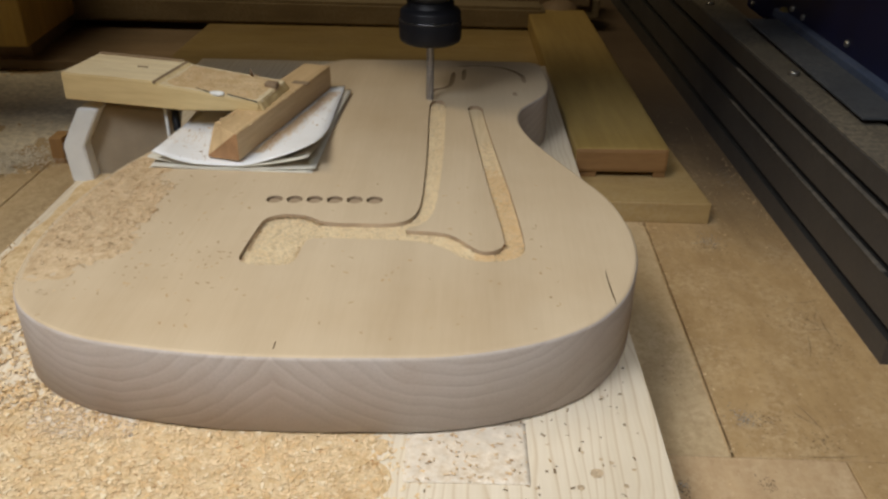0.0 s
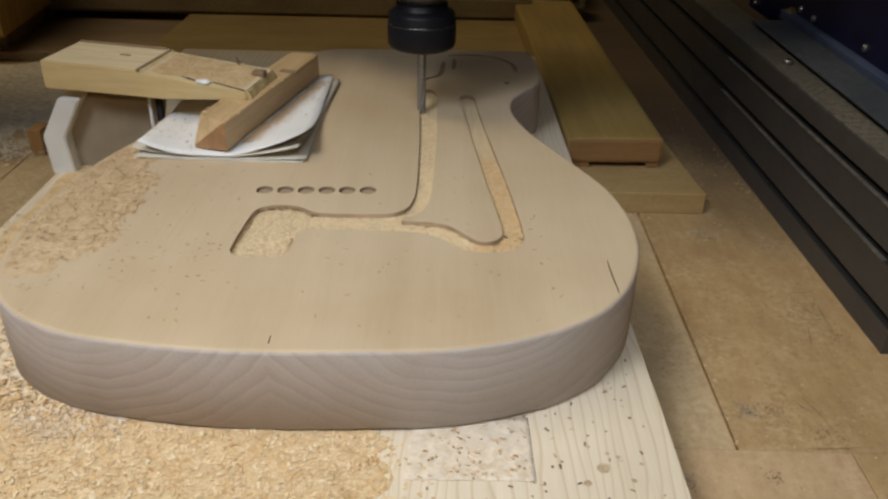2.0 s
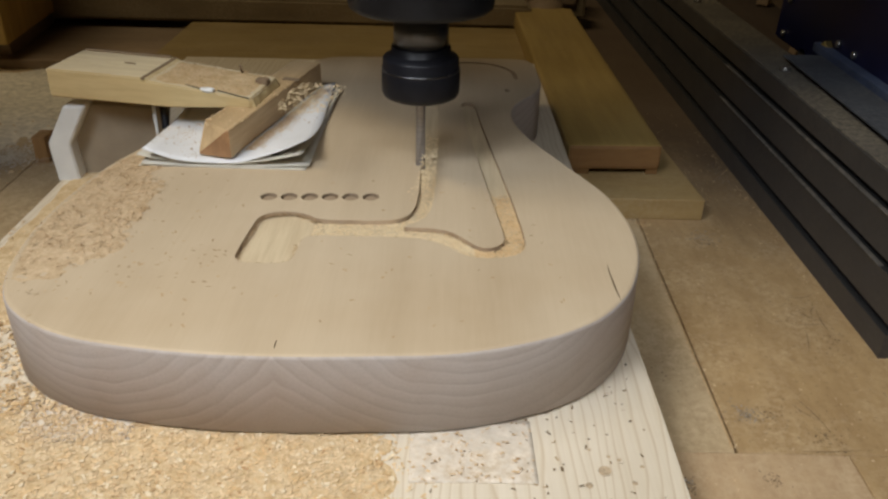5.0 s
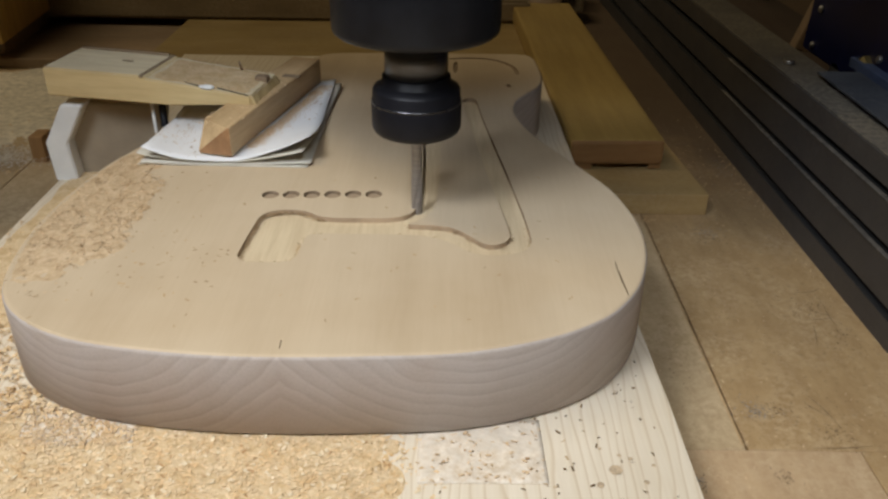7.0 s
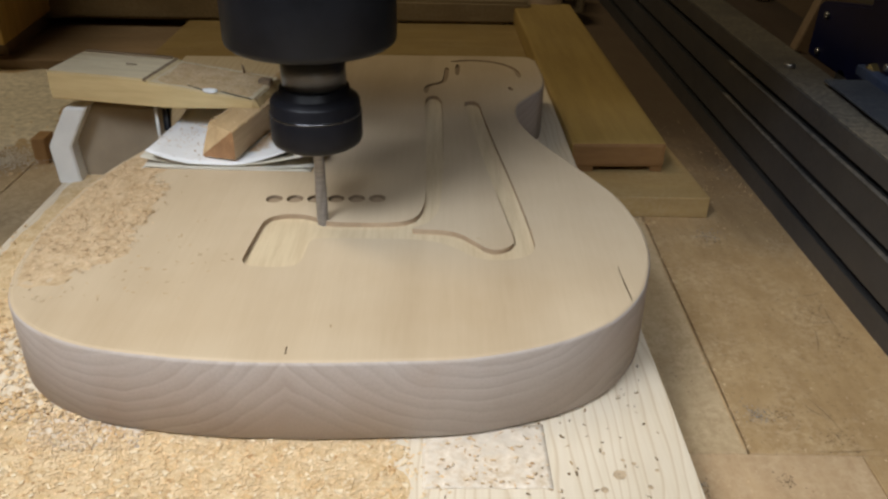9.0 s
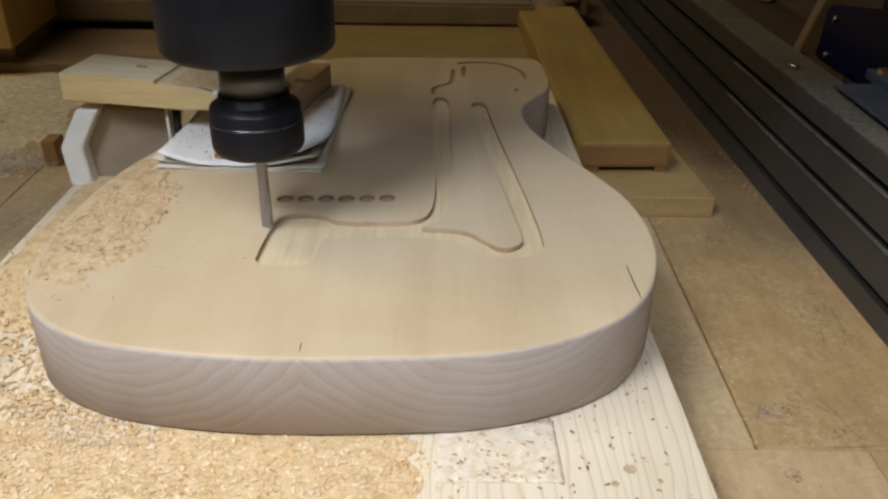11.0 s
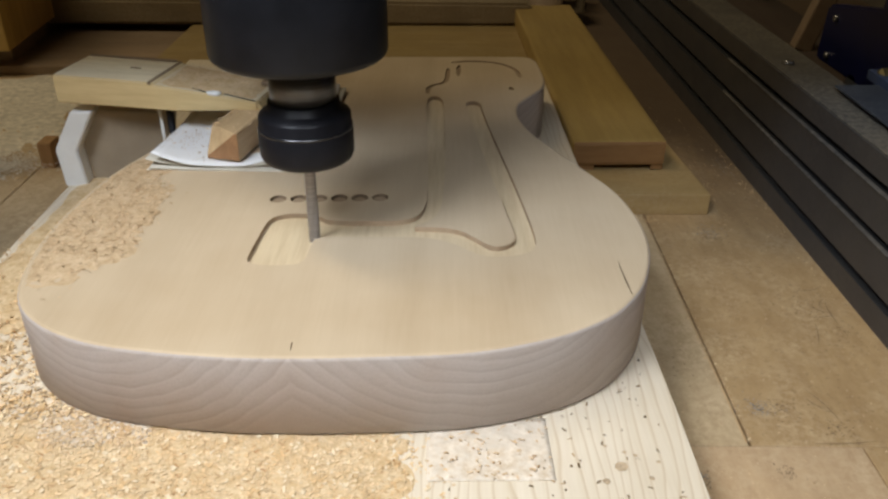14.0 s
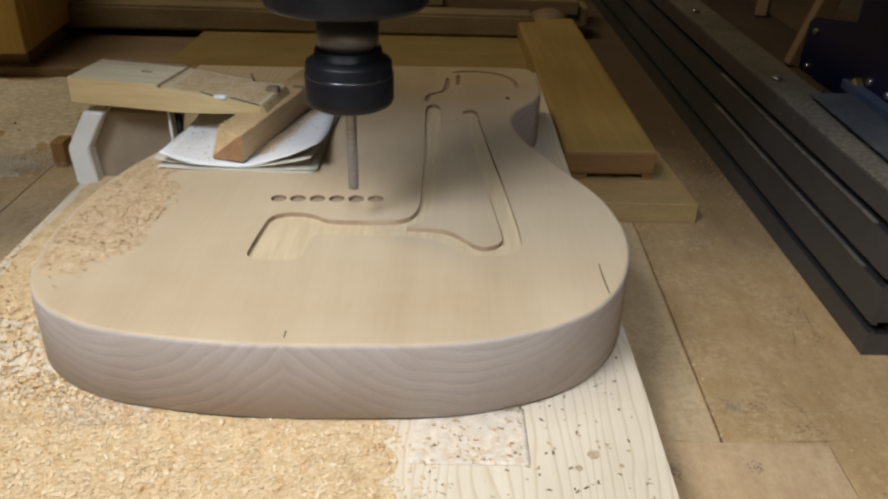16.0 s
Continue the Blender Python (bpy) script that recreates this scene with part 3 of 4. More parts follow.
stick = empty("clamping_stick", pose(-0.0572, 0.272, TOP + 0.0046, 0, 0, -13.2), "short square wooden clamping stick lying on the paper", "wooden stick")
bm = box(-0.0125, 0.0105, -0.079, 0.080, 0.0, 0.0192, 0.0012)
for f in bm.faces:
    if abs(f.normal.y) > 0.8:
        f.material_index = 1
bmesh.ops.bisect_plane(bm, geom=bm.verts[:] + bm.edges[:] + bm.faces[:], plane_co=(-0.003, -0.0785, 0.010), plane_no=(-0.42, -0.74, 0.52), clear_outer=True)
for f in bmesh.ops.holes_fill(bm, edges=[e for e in bm.edges if e.is_boundary])["faces"]:
    f.material_index = 0
part("bar", bm, (M_STICK, M_STICK_END), stick)
# Thin bar in place of the small notch on the stick.
part("notch_bar", box(0.000, 0.013, 0.028, 0.034, 0.0190, 0.0198, 0.0003), M_BROWN, stick, "small dark bar standing in for a notch")

plank = empty("clamp_plank", pose(-0.138, 0.250, 0.066, 0, 1.2, -9.5), "yellowish wooden clamp plank bridging a prop and a stick", "plank")
bm = prism([(-0.0708, -0.002), (0.020, -0.0012), (0.079, 0.0042), (0.079, 0.0105), (0.004, 0.0166), (0.002, 0.0182), (-0.0708, 0.0182)], -0.001, 0.050, 0.0009)
bm.normal_update()
for f in bm.faces:
    if f.normal.z > 0.95:
        f.material_index = 1
part("board", bm, (M_CLAMP, M_CLAMP_TOP), plank)
part("lap_joint", prism([(0.0005, 0.0170), (0.0026, 0.0164), (0.0026, 0.0178), (0.0005, 0.0186)], -0.0014, 0.0505, 0.0002), M_BROWN, plank, "dark saw line across the plank")
part("nail", box(-0.026, -0.018, 0.026, 0.0275, 0.0180, 0.0189, 0.0003), M_BROWN, plank, "dark nail lying on the plank")
part("back_strip", box(-0.069, -0.001, 0.0465, 0.0495, 0.0178, 0.0196, 0.0005), M_BROWN, plank, "dark strip along the back edge")
bm = bmesh.new()
bmesh.ops.create_icosphere(bm, subdivisions=2, radius=1.0)
for v in bm.verts:
    v.co = Vector((0.0058 * v.co.x, 0.0030 * v.co.y, 0.0017 * v.co.z)) * (1 + 0.3 * noise.noise(v.co * 1.7))
    v.co += Vector((0.0480, 0.0012, 0.0137))
part("splinter", bm, M_WHITE, plank, "torn pale splinter")
for u0, u1, v0, z0, z1 in ((0.030, 0.043, 0.0045, 0.0146, 0.0136), (0.054, 0.0775, 0.0030, 0.0128, 0.0108)):
    bm = box(u0, u1, v0, v0 + 0.0009, 0.0, 0.0006, 0.0001)
    for v in bm.verts:
        f = (v.co.x - u0) / (u1 - u0)
        v.co.z += z0 + (z1 - z0) * f - 0.0002
        v.co.y -= 0.0040 * f
    part("crack", bm, M_SLOT, plank, "dark split along the torn end")

bm = bmesh.new()
nx, ny = 10, 22
g = []
for a in range(nx + 1):
    g.append([])
    for b in range(ny + 1):
        f, y = a / nx, 0.0005 + 0.0485 * b / ny
        rag = noise.noise((y * 260, 1.0, 0.0))
        x = 0.0765 + f * (0.0048 + 0.0030 * rag)
        z = 0.0105 + 0.0012 * noise.noise((f * 3, y * 260, 2.0)) * f - (0.0062 * f ** 2)
        g[-1].append((bm.verts.new((x, y, z)), bm.verts.new((x, y, 0.0043 - 0.0003 * f))))
for a in range(nx):
    for b in range(ny):
        for k in (0, 1):
            bm.faces.new((g[a][b][k], g[a + 1][b][k], g[a + 1][b + 1][k], g[a][b + 1][k])).smooth = True
for b in range(ny):
    bm.faces.new((g[nx][b][0], g[nx][b][1], g[nx][b + 1][1], g[nx][b + 1][0]))
for a in range(nx):
    for b in (0, ny):
        bm.faces.new((g[a][b][0], g[a][b][1], g[a + 1][b][1], g[a + 1][b][0]))
bmesh.ops.recalc_face_normals(bm, faces=bm.faces[:])
part("torn_end", bm, M_CLAMP, plank, "torn fibrous end of the plank")
part("wood_lump", box(0.0700, 0.0790, 0.0300, 0.0375, 0.0098, 0.0142, 0.0012), M_BROWN, plank, "small brown lump of wood")
spike = part("spike", lathe([(0.0008, 0.0), (0.0009, 0.0055), (0.0003, 0.0072)], 10), M_BROWN, plank, "dark nail sticking up at the back edge")
spike.matrix_basis = pose(0.0545, 0.0465, 0.0120, 8, -12, 0)

prop = empty("plastic_prop", pose(-0.1995, 0.262, -0.001), "bent white plastic prop under the end of the plank", "prop")
part("strip", prism([(-0.017, 0.0), (-0.0005, 0.0), (-0.0030, 0.0290), (0.0140, 0.0590), (-0.0020, 0.0590), (-0.0190, 0.0295)], 0.0, 0.016, 0.0010), M_WHITE, prop)
# Added filler; its dull beige is the shaded inner side put into colour.
part("shade_filler", prism([(-0.002, 0.0005), (0.055, 0.0005), (0.066, 0.055), (0.012, 0.0570), (-0.005, 0.029)], 0.012, 0.030, 0.001), M_PROP_SHADE, prop, "added beige filler coloured like the prop's shaded inner side")

bolt = empty("clamp_bolt", pose(-0.1295, 0.262, 0.0), "dark threaded clamp bolt through the plank", "bolt")
part("rod", lathe([(0.0026, 0.0), (0.0026, 0.064)], 16), M_BLACK, bolt)
part("tube", lathe([(0.0012, 0.012), (0.0012, 0.064)], 10), M_WHITE, bolt, "thin white tube").location = (-0.0062, -0.002, 0)
part("sleeve", lathe([(0.0040, 0.0), (0.0042, 0.030), (0.0032, 0.031)], 16), M_BLACK, bolt)

knob = part("bed_knob", lathe([(0.0060, 0.0), (0.0075, 0.002), (0.0075, 0.007), (0.0055, 0.009)], 18), M_BLACK)
knob.location = (-0.319, 0.306, BED)
tagged(knob, "small black knob standing on the machine bed", "knob")
small = slab("offcut_block", -0.297, -0.285, 0.385, 0.405, BED, -0.016, wood("orange_offcut", (0.46, 0.27, 0.11), "Z"), "small orange-brown wooden offcut on the bed", "offcut", "thing", 0.001)

# ---- boards beside and behind the work ----
slab("plywood_strip", 0.150, 0.2745, 0.297, 0.80, BED, BED + 0.018, M_PLY, "dusty plywood strip lying on the machine bed", "board", "thing", 0.0012)
ply = bpy.data.objects["plywood_strip"]
ply.location.x = 0.006
for v in ply.data.vertices:
    if v.co.x > 0.22:
        v.co.x -= 0.085 * (v.co.y - 0.297)
batten = empty("batten", pose(0.2140, 0.3435, BED + 0.0182, 0, 0, 1.8), "yellow-brown wooden batten with a dark end grain", "batten")
bm = box(-0.0395, 0.0395, 0.0, 0.50, 0.0046, 0.0265, 0.0034)
for f in bm.faces:
    if f.normal.y < -0.8:
        f.material_index = 1
part("bar", bm, (M_BLOCK, M_BLOCK_END), batten)
for x0, x1 in ((-0.0385, -0.0200), (0.0285, 0.0385)):
    part("runner", box(x0, x1, 0.002, 0.498, 0.0, 0.0048, 0.0004), M_BLOCK_END, batten)

slab("olive_board", -0.275, 0.170, 0.597, 0.86, BED, -0.018, M_OLIVE, "old olive-brown board behind the guitar body", "board", "thing", 0.0015)
slab("brown_board", -0.62, -0.278, 0.66, 0.92, BED, -0.028, M_BROWN, "dark brown board on the machine bed", "board", "thing", 0.0015)
tagged(part("far_batten", prism([(-0.50, -0.0175), (0.184, -0.0175), (0.186, -0.004), (0.180, 0.012), (-0.49, 0.017)], 0.815, 0.86, 0.004), M_ROLL), "worn beige batten lying across the bed", "batten")
for x, y, z, rz, ry, ln, material in ((-0.33, 0.90, 0.006, 12, 3, 0.42, M_BROWN), (-0.12, 0.93, 0.014, -6, -2, 0.36, M_ROLL), (0.10, 0.92, 0.012, 4, 2, 0.30, M_BROWN), (-0.45, 1.02, 0.05, 24, 9, 0.40, M_BROWN), (0.02, 1.05, 0.045, -14, 5, 0.5, M_BROWN)):
    p = part("scrap_board", box(-ln / 2, ln / 2, -0.035, 0.035, -0.010, 0.010, 0.002), material)
    p.matrix_basis = pose(x, y, z, 0, ry, rz)
    tagged(p, "dim scrap board in the pile behind the bed", "board", "scrap boards")
slab("scrap_pile_base", -0.62, 0.19, 0.87, 1.30, BED, -0.006, M_BROWN, "dark stack of boards behind the work", "board stack", "thing", 0.003)
tagged(part("wooden_lump", lathe([(0.018, -0.020), (0.026, -0.008), (0.024, 0.006), (0.010, 0.012)], 20), M_BROWN), "dark wooden lump on the far batten", "offcut").location = (0.205, 0.86, BED + 0.041)
tagged(part("far_offcut", box(-0.03, 0.035, -0.02, 0.03, 0, 0.03, 0.004), M_ROLL), "pale wooden offcut at the far end", "offcut").location = (0.232, 0.92, BED + 0.018)
crate = empty("wooden_crate", pose(-0.515, 0.64, BED, 0, 0, 6), "yellow wooden crate standing on the far bed", "crate")
part("panel", box(-0.09, 0.075, 0.0, 0.02, 0.032, 0.24, 0.002), M_CRATE, crate)
part("panel", box(0.058, 0.075, 0.02, 0.20, 0.032, 0.24, 0.002), M_CRATE, crate)
part("skid", box(-0.085, 0.065, 0.03, 0.19, 0.0, 0.032, 0.002), M_BROWN, crate)

# ---- the slotted rail ----
rail = empty("slotted_rail", pose(0.3437, 0, BED, 0, 0, 1.43), "grey slotted aluminium machine rail with a dusty top", "machine rail")
h = 0.1030
prof = [(0.0, 0.0)]
for z in (0.0205, 0.0535, 0.0845):
    prof += [(0.0, z - 0.0035), (0.004, z - 0.002), (0.004, z - 0.0045), (0.013, z - 0.0045), (0.013, z + 0.0045), (0.004, z + 0.0045), (0.004, z + 0.002), (0.0, z + 0.0032)]
prof += [(0.0, h), (0.040, h), (0.040, 0.0)]
bm = prism(prof, 0.114, 1.40, 0)
# Faces inside the slots are coloured near-black in place of shade.
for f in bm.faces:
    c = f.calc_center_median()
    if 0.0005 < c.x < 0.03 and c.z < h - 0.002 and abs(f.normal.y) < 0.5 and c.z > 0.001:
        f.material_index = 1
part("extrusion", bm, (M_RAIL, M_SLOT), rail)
part("dusty_cover", box(0.0015, 0.0385, 0.116, 1.398, h, h + 0.0012, 0.0004), M_RAIL_TOP, rail, "dust-covered upper face")
for z in (0.0502, 0.0812):
    part("dust_line", box(-0.0010, 0.0030, 0.14, 0.46, z - 0.0006, z + 0.0006, 0.0003), M_RAIL_DUST, rail, "line of pale dust along a slot's lip")
for y in (0.366, 0.62, 0.88):
    b = part("bolt", lathe([(0.0046, 0.0), (0.0046, 0.0028), (0.0036, 0.0036)], 14), M_BOLT, rail)
    b.matrix_basis = pose(0.0145, y, h + 0.001)
slab("rail_bearer", 0.392, 0.52, 0.05, 1.40, BED, 0.012, M_NEAR_BLACK, "dark wooden bearer behind the rail", "bearer", "thing", 0.002)
for x, y, ln, ry, rz in ((0.457, 0.60, 0.24, 17, 0), (0.50, 0.85, 0.30, 12, 60), (0.45, 1.05, 0.25, 12, 100)):
    p = part("leaning_board", box(-0.010, 0.010, -0.008, 0.008, 0, ln, 0.002), M_BROWN)
    p.matrix_basis = pose(x, y, 0.012, 0, ry, rz)
    tagged(p, "brown board leaning behind the rail", "board", "leaning boards")

# ---- the gantry's side carriage; its origin is the cutter's y ----
carriage = empty("gantry_carriage", pose(0, 0.34, 0), "navy blue steel gantry carriage riding on the rail", "machine carriage")
bm = prism([(-0.08, 0.056), (0.328, 0.052), (0.325, 0.098), (0.318, 0.1015), (0.235, 0.116), (0.214, 0.34), (-0.08, 0.34)], 0.398, 0.410, 0.002)
bmesh.ops.transform(bm, matrix=Matrix(((0, 1, 0, 0), (1, 0, 0, 0), (0, 0, 1, 0), (0, 0, 0, 1))), verts=bm.verts[:])
bmesh.ops.reverse_faces(bm, faces=bm.faces[:])
part("side_plate", bm, M_BLUE, carriage)
part("foot_plate", box(0.3570, 0.3912, -0.09, 0.195, 0.0680, 0.0698, 0.0006), M_FOOT, carriage, "dusty blue-grey foot plate over the rail")
nut_ = part("bearing_nut", lathe([(0.0085, 0.0), (0.0085, 0.005), (0.0060, 0.007), (0.0035, 0.0075)], 6, False), M_BRASS, carriage, "dull brass bearing nut")
nut_.matrix_basis = pose(0.3982, 0.203, 0.0715, 0, -90, 0)
part("flange", box(0.389, 0.3985, -0.06, 0.215, 0.0680, 0.0760, 0.0012), M_BLUE_DUSTY, carriage, "dusty light blue flange")
part("lower_plate", box(0.3915, 0.3985, -0.06, 0.200, 0.014, 0.0678, 0.001), M_BLUE, carriage)
part("crossbeam", box(-0.72, 0.3975, 0.088, 0.185, 0.200, 0.395, 0.003), M_BLUE, carriage, "navy blue crossbeam over the bed")
for y, z in ((0.303, 0.0925), (0.305, 0.0605), (0.155, 0.081), (0.051, 0.084), (0.186, 0.0820)):
    b = part("bolt", lathe([(0.0030, 0.0), (0.0030, 0.0022), (0.0020, 0.0030)], 14), M_BOLT, carriage)
    b.matrix_basis = pose(0.398, y, z, 0, -90, 0)
for y in (0.255, 0.10):
    w = part("roller", lathe([(0.010, -0.006), (0.013, -0.004), (0.0115, 0.0), (0.013, 0.004), (0.010, 0.006)], 24), M_BOLT, carriage, "steel guide roller")
    w.matrix_basis = pose(0.404, y, 0.0485, 0, 90, 0)

# ---- the spindle; its origin is the cutter's tip ----
spindle = empty("milling_spindle", pose(0.051, 0.340, 0.041), "black milling spindle with a steel shaft and collet nut", "milling spindle")
part("motor", lathe([(0.0330, 0.1050), (0.0412, 0.1056), (0.0431, 0.1072), (0.0436, 0.1092), (0.0436, 0.20), (0.0425, 0.2010), (0.0425, 0.2030), (0.0436, 0.2040), (0.0436, 0.375), (0.038, 0.380)], 72), M_BLACK, spindle, "black cylindrical motor housing")
# Out-of-view plate, added so that the motor casts a wider shadow.
part("shadow_plate", box(-0.095, 0.095, 0.046, 0.084, 0.152, 0.36, 0.003), M_BLUE, spindle, "unseen navy blue plate that widens the motor's shadow")
part("shaft", lathe([(0.0168, 0.0790), (0.0168, 0.1060)], 48), M_STEEL, spindle, "polished steel spindle shaft")


def collet_nut():
    bm = lathe([(0.0060, 0.0510), (0.0208, 0.0512), (0.0232, 0.0526), (0.0242, 0.0548), (0.0243, 0.0560), (0.0243, 0.0690), (0.0239, 0.0697), (0.0236, 0.0702), (0.0235, 0.0752), (0.0228, 0.0764), (0.0192, 0.0784), (0.0184, 0.0790), (0.0182, 0.0826), (0.0169, 0.0832)], 60)
    return bm


nut = part("collet_nut", collet_nut(), M_NUT, spindle, "blackened steel collet nut")
# Thin lighter ring that stands in for the highlight along the nut's step.
part("shine_ring", lathe([(0.02436, 0.0686), (0.02432, 0.0692), (0.0239, 0.0699)], 60), M_RIM, nut, "metallic ring added for the highlight on the nut's edge")


def cutter():
    """A straight two-flute cutter."""
    bm = bmesh.new()
    steps, rows = 24, 30
    rings = []
    for j in range(rows + 1):
        z = 0.054 * j / rows
        ring = []
        for i in range(steps):
            a = 2 * math.pi * i / steps
            r = 0.0030
            if z < 0.024:
                r = 0.0031 - 0.0011 * max(0.0, math.sin(2 * (a - z * 70))) ** 3
            ring.append(bm.verts.new((r * math.cos(a), r * math.sin(a), z)))
        rings.append(ring)
    for p, q in zip(rings, rings[1:]):
        for i in range(steps):
            bm.faces.new((p[i], p[(i + 1) % steps], q[(i + 1) % steps], q[i])).smooth = True
    bm.faces.new(reversed(rings[0]))
    bm.faces.new(rings[-1])
    return bm


part("cutter", cutter(), M_CUTTER, spindle, "straight two-flute milling cutter")

# ---- chips and dust ----
OUT = [tuple(q) for q in smooth_loop(OUTLINE, 4)]
POC = [tuple(q) for q in cut_corners(POCKET + POCKET_B, 2)]


def scatter(n, x0, x1, y0, y1, z, keep):
    out = []
    while len(out) < n:
        x, y = rng.uniform(x0, x1), rng.uniform(y0, y1)
        if keep(x, y):
            out.append((x, y, z + rng.uniform(0, 1) ** 2 * 0.0))
    return out


def on_board(x, y):
    if inside(OUT, x, y):
        return False
    dense = 1.0 if x < 0.045 else math.exp(-(x - 0.045) / 0.011)
    if x < -0.07 and y > 0.015 - 0.2 * (x + 0.07):
        dense *= 0.28
    return rng.random() < dense


def heap_height(x, y):
    edge = min(1.0, max(0.0, (0.062 - x) / 0.03)) * min(1.0, max(0.0, (0.0 - y) / 0.02 + 1.2 - 3.0 * max(0.0, -0.08 - x)))
    return max(0.0, edge) * (0.0003 + abs(noise.noise((x * 40, y * 40, 3.0))) * 0.0016)


bm = bmesh.new()
nx, ny = 110, 60
g = [[bm.verts.new((-0.212 + 0.28 * a / nx, -0.20 + 0.20 * b / ny, heap_height(-0.212 + 0.28 * a / nx, -0.20 + 0.20 * b / ny) - 0.0002)) for b in range(ny + 1)] for a in range(nx + 1)]
for a in range(nx):
    for b in range(ny):
        bm.faces.new((g[a][b], g[a + 1][b], g[a + 1][b + 1], g[a][b + 1])).smooth = True
tagged(part("sawdust_bed", bm, M_DUST), "pale sawdust layer under the wood chips", "sawdust", "", "stuff")
heap = [(x, y, heap_height(x, y) + rng.uniform(-0.0002, 0.0003)) for x, y, z in scatter(12000, -0.21, 0.10, -0.14, 0.02, 0, on_board)]
flake_object("chip_carpet", heap, rng, M_CHIP, "carpet of pale wood chips on the pine board", (0.0011, 0.0034), flat=0.07, curl=0.6)
bright = [(x, y, heap_height(x, y) + 0.0002) for x, y, z in scatter(1000, -0.21, 0.07, -0.14, 0.02, 0, on_board)]
flake_object("cream_chips", bright[:700], rng, M_CHIP_CREAM, "cream wood chips strewn over the chip carpet", (0.0014, 0.0036), flat=0.10, curl=0.5)
flake_object("toffee_chips", bright[700:], rng, M_FILL_B, "toffee-brown wood chips in the chip carpet", (0.0012, 0.0032), flat=0.10, curl=0.5)
side = [(x, y, rng.uniform(0, 0.0015)) for x, y, z in scatter(1500, -0.213, -0.10, 0.0, 0.20, 0, lambda x, y: not inside(OUT, x, y) and rng.random() < 1.15 - y * 5.5)]
flake_object("chip_drift", side, rng, M_CHIP, "drift of pale chips beside the guitar body", (0.0014, 0.0034))
specks = scatter(140, 0.07, 0.170, -0.12, 0.05, 0.0003, lambda x, y: not inside(OUT, x, y))
flake_object("board_specks", specks[:60], rng, M_SPECK, "brown specks strewn on the pale pine board", (0.0007, 0.0024), flat=0.2)

flake_object("board_grit", specks[60:], rng, M_MARK, "dark grit strewn on the pale pine board", (0.0009, 0.0026), flat=0.2)
bm = bmesh.new()
for cx, cy, r in ((0.146, -0.029, 0.0030), (0.1535, -0.022, 0.0011), (0.149, -0.020, 0.0010), (0.138, -0.038, 0.0017), (0.158, -0.036, 0.0013), (0.141, -0.016, 0.0009), (0.163, -0.026, 0.0010)):
    ring = [bm.verts.new((cx + r * (1 + 0.35 * noise.noise((cx * 900, a * 0.9, 0))) * math.cos(a * math.pi / 9), cy + r * (1 + 0.35 * noise.noise((cx * 700, a * 0.9, 4))) * math.sin(a * math.pi / 9), 0.00035)) for a in range(18)]
    bm.faces.new(ring)
tagged(part("board_stains", bm, M_STAIN), "round brown stains on the pale pine board", "stain", "", "stuff")


def bout_pile(x, y):
    if not inside(OUT, x - 0.003, y):
        return False
    edge = -0.100 + 0.022 * noise.noise((x * 30, y * 30, 0)) - 0.25 * max(0.0, 0.095 - y) - 0.10 * max(0.0, y - 0.15)
    if y < 0.085 and rng.random() > math.exp(-(0.085 - y) / 0.016):
        return False
    return 0.030 < y < 0.200 and (x < edge or rng.random() < math.exp(-(x - edge) / 0.004) * 0.4)


def bout_cover(x, y):
    """How thickly the sawdust lies on the bout, 0 at its ragged rim."""
    edge = -0.100 + 0.022 * noise.noise((x * 30, y * 30, 0)) + 0.006 * noise.noise((x * 160, y * 160, 7)) - 0.30 * max(0.0, 0.095 - y) - 0.10 * max(0.0, y - 0.15)
    return min(1.0, (edge - x) / 0.010, (y - 0.042) / 0.030, (0.215 - y) / 0.02)


bm = bmesh.new()
nx, ny = 84, 150
g = {}
for a in range(nx + 1):
    for b in range(ny + 1):
        x, y = -0.156 + 0.084 * a / nx, 0.03 + 0.19 * b / ny
        if inside(OUT, x - 0.0035, y) and bout_cover(x, y) > -0.25:
            k = bout_cover(x, y)
            g[a, b] = bm.verts.new((x, y, TOP + 0.0006 * k + 0.0006 * noise.noise((x * 210, y * 210, 2.0)) * min(1.0, max(0.0, k + 0.2)) - 0.0001))
for a in range(nx):
    for b in range(ny):
        c = [g.get(q) for q in ((a, b), (a + 1, b), (a + 1, b + 1), (a, b + 1))]
        if all(c):
            bm.faces.new(c).smooth = True
tagged(part("bout_dust", bm, M_DUST_TAN), "tan sawdust under the chips on the guitar body", "sawdust", "", "stuff")
pile = [(x, y, TOP + 0.0004 + rng.uniform(0, 0.0008)) for x, y, z in scatter(1700, -0.158, -0.06, 0.03, 0.225, TOP, bout_pile)]
flake_object("bout_chips", pile, rng, M_CHIP_B, "pile of tan wood chips on the guitar body's bout", (0.0006, 0.0019), flat=0.15, curl=0.6)
flake_object("bout_specks", [(x, y, TOP + 0.0011) for x, y, z in scatter(170, -0.158, -0.06, 0.03, 0.225, TOP, bout_pile)], rng, M_SPECK, "brown specks among the chips on the bout", (0.0008, 0.0026), flat=0.2)
bm = bmesh.new()
nx, ny = 30, 80
g = []
for a in range(nx + 1):
    g.append([])
    for b in range(ny + 1):
        x, y = -0.2145 + 0.10 * a / nx, 0.02 + 0.36 * b / ny
        edge = min(1.0, 9.0 * a / nx, 5.0 * b / ny, 5.0 * (ny - b) / ny)
        hh = 0.0012 + 0.0011 * noise.noise((x * 50, y * 50, 2.0)) - 0.0030 * (1 - edge)
        g[-1].append(bm.verts.new((x, y, hh)))
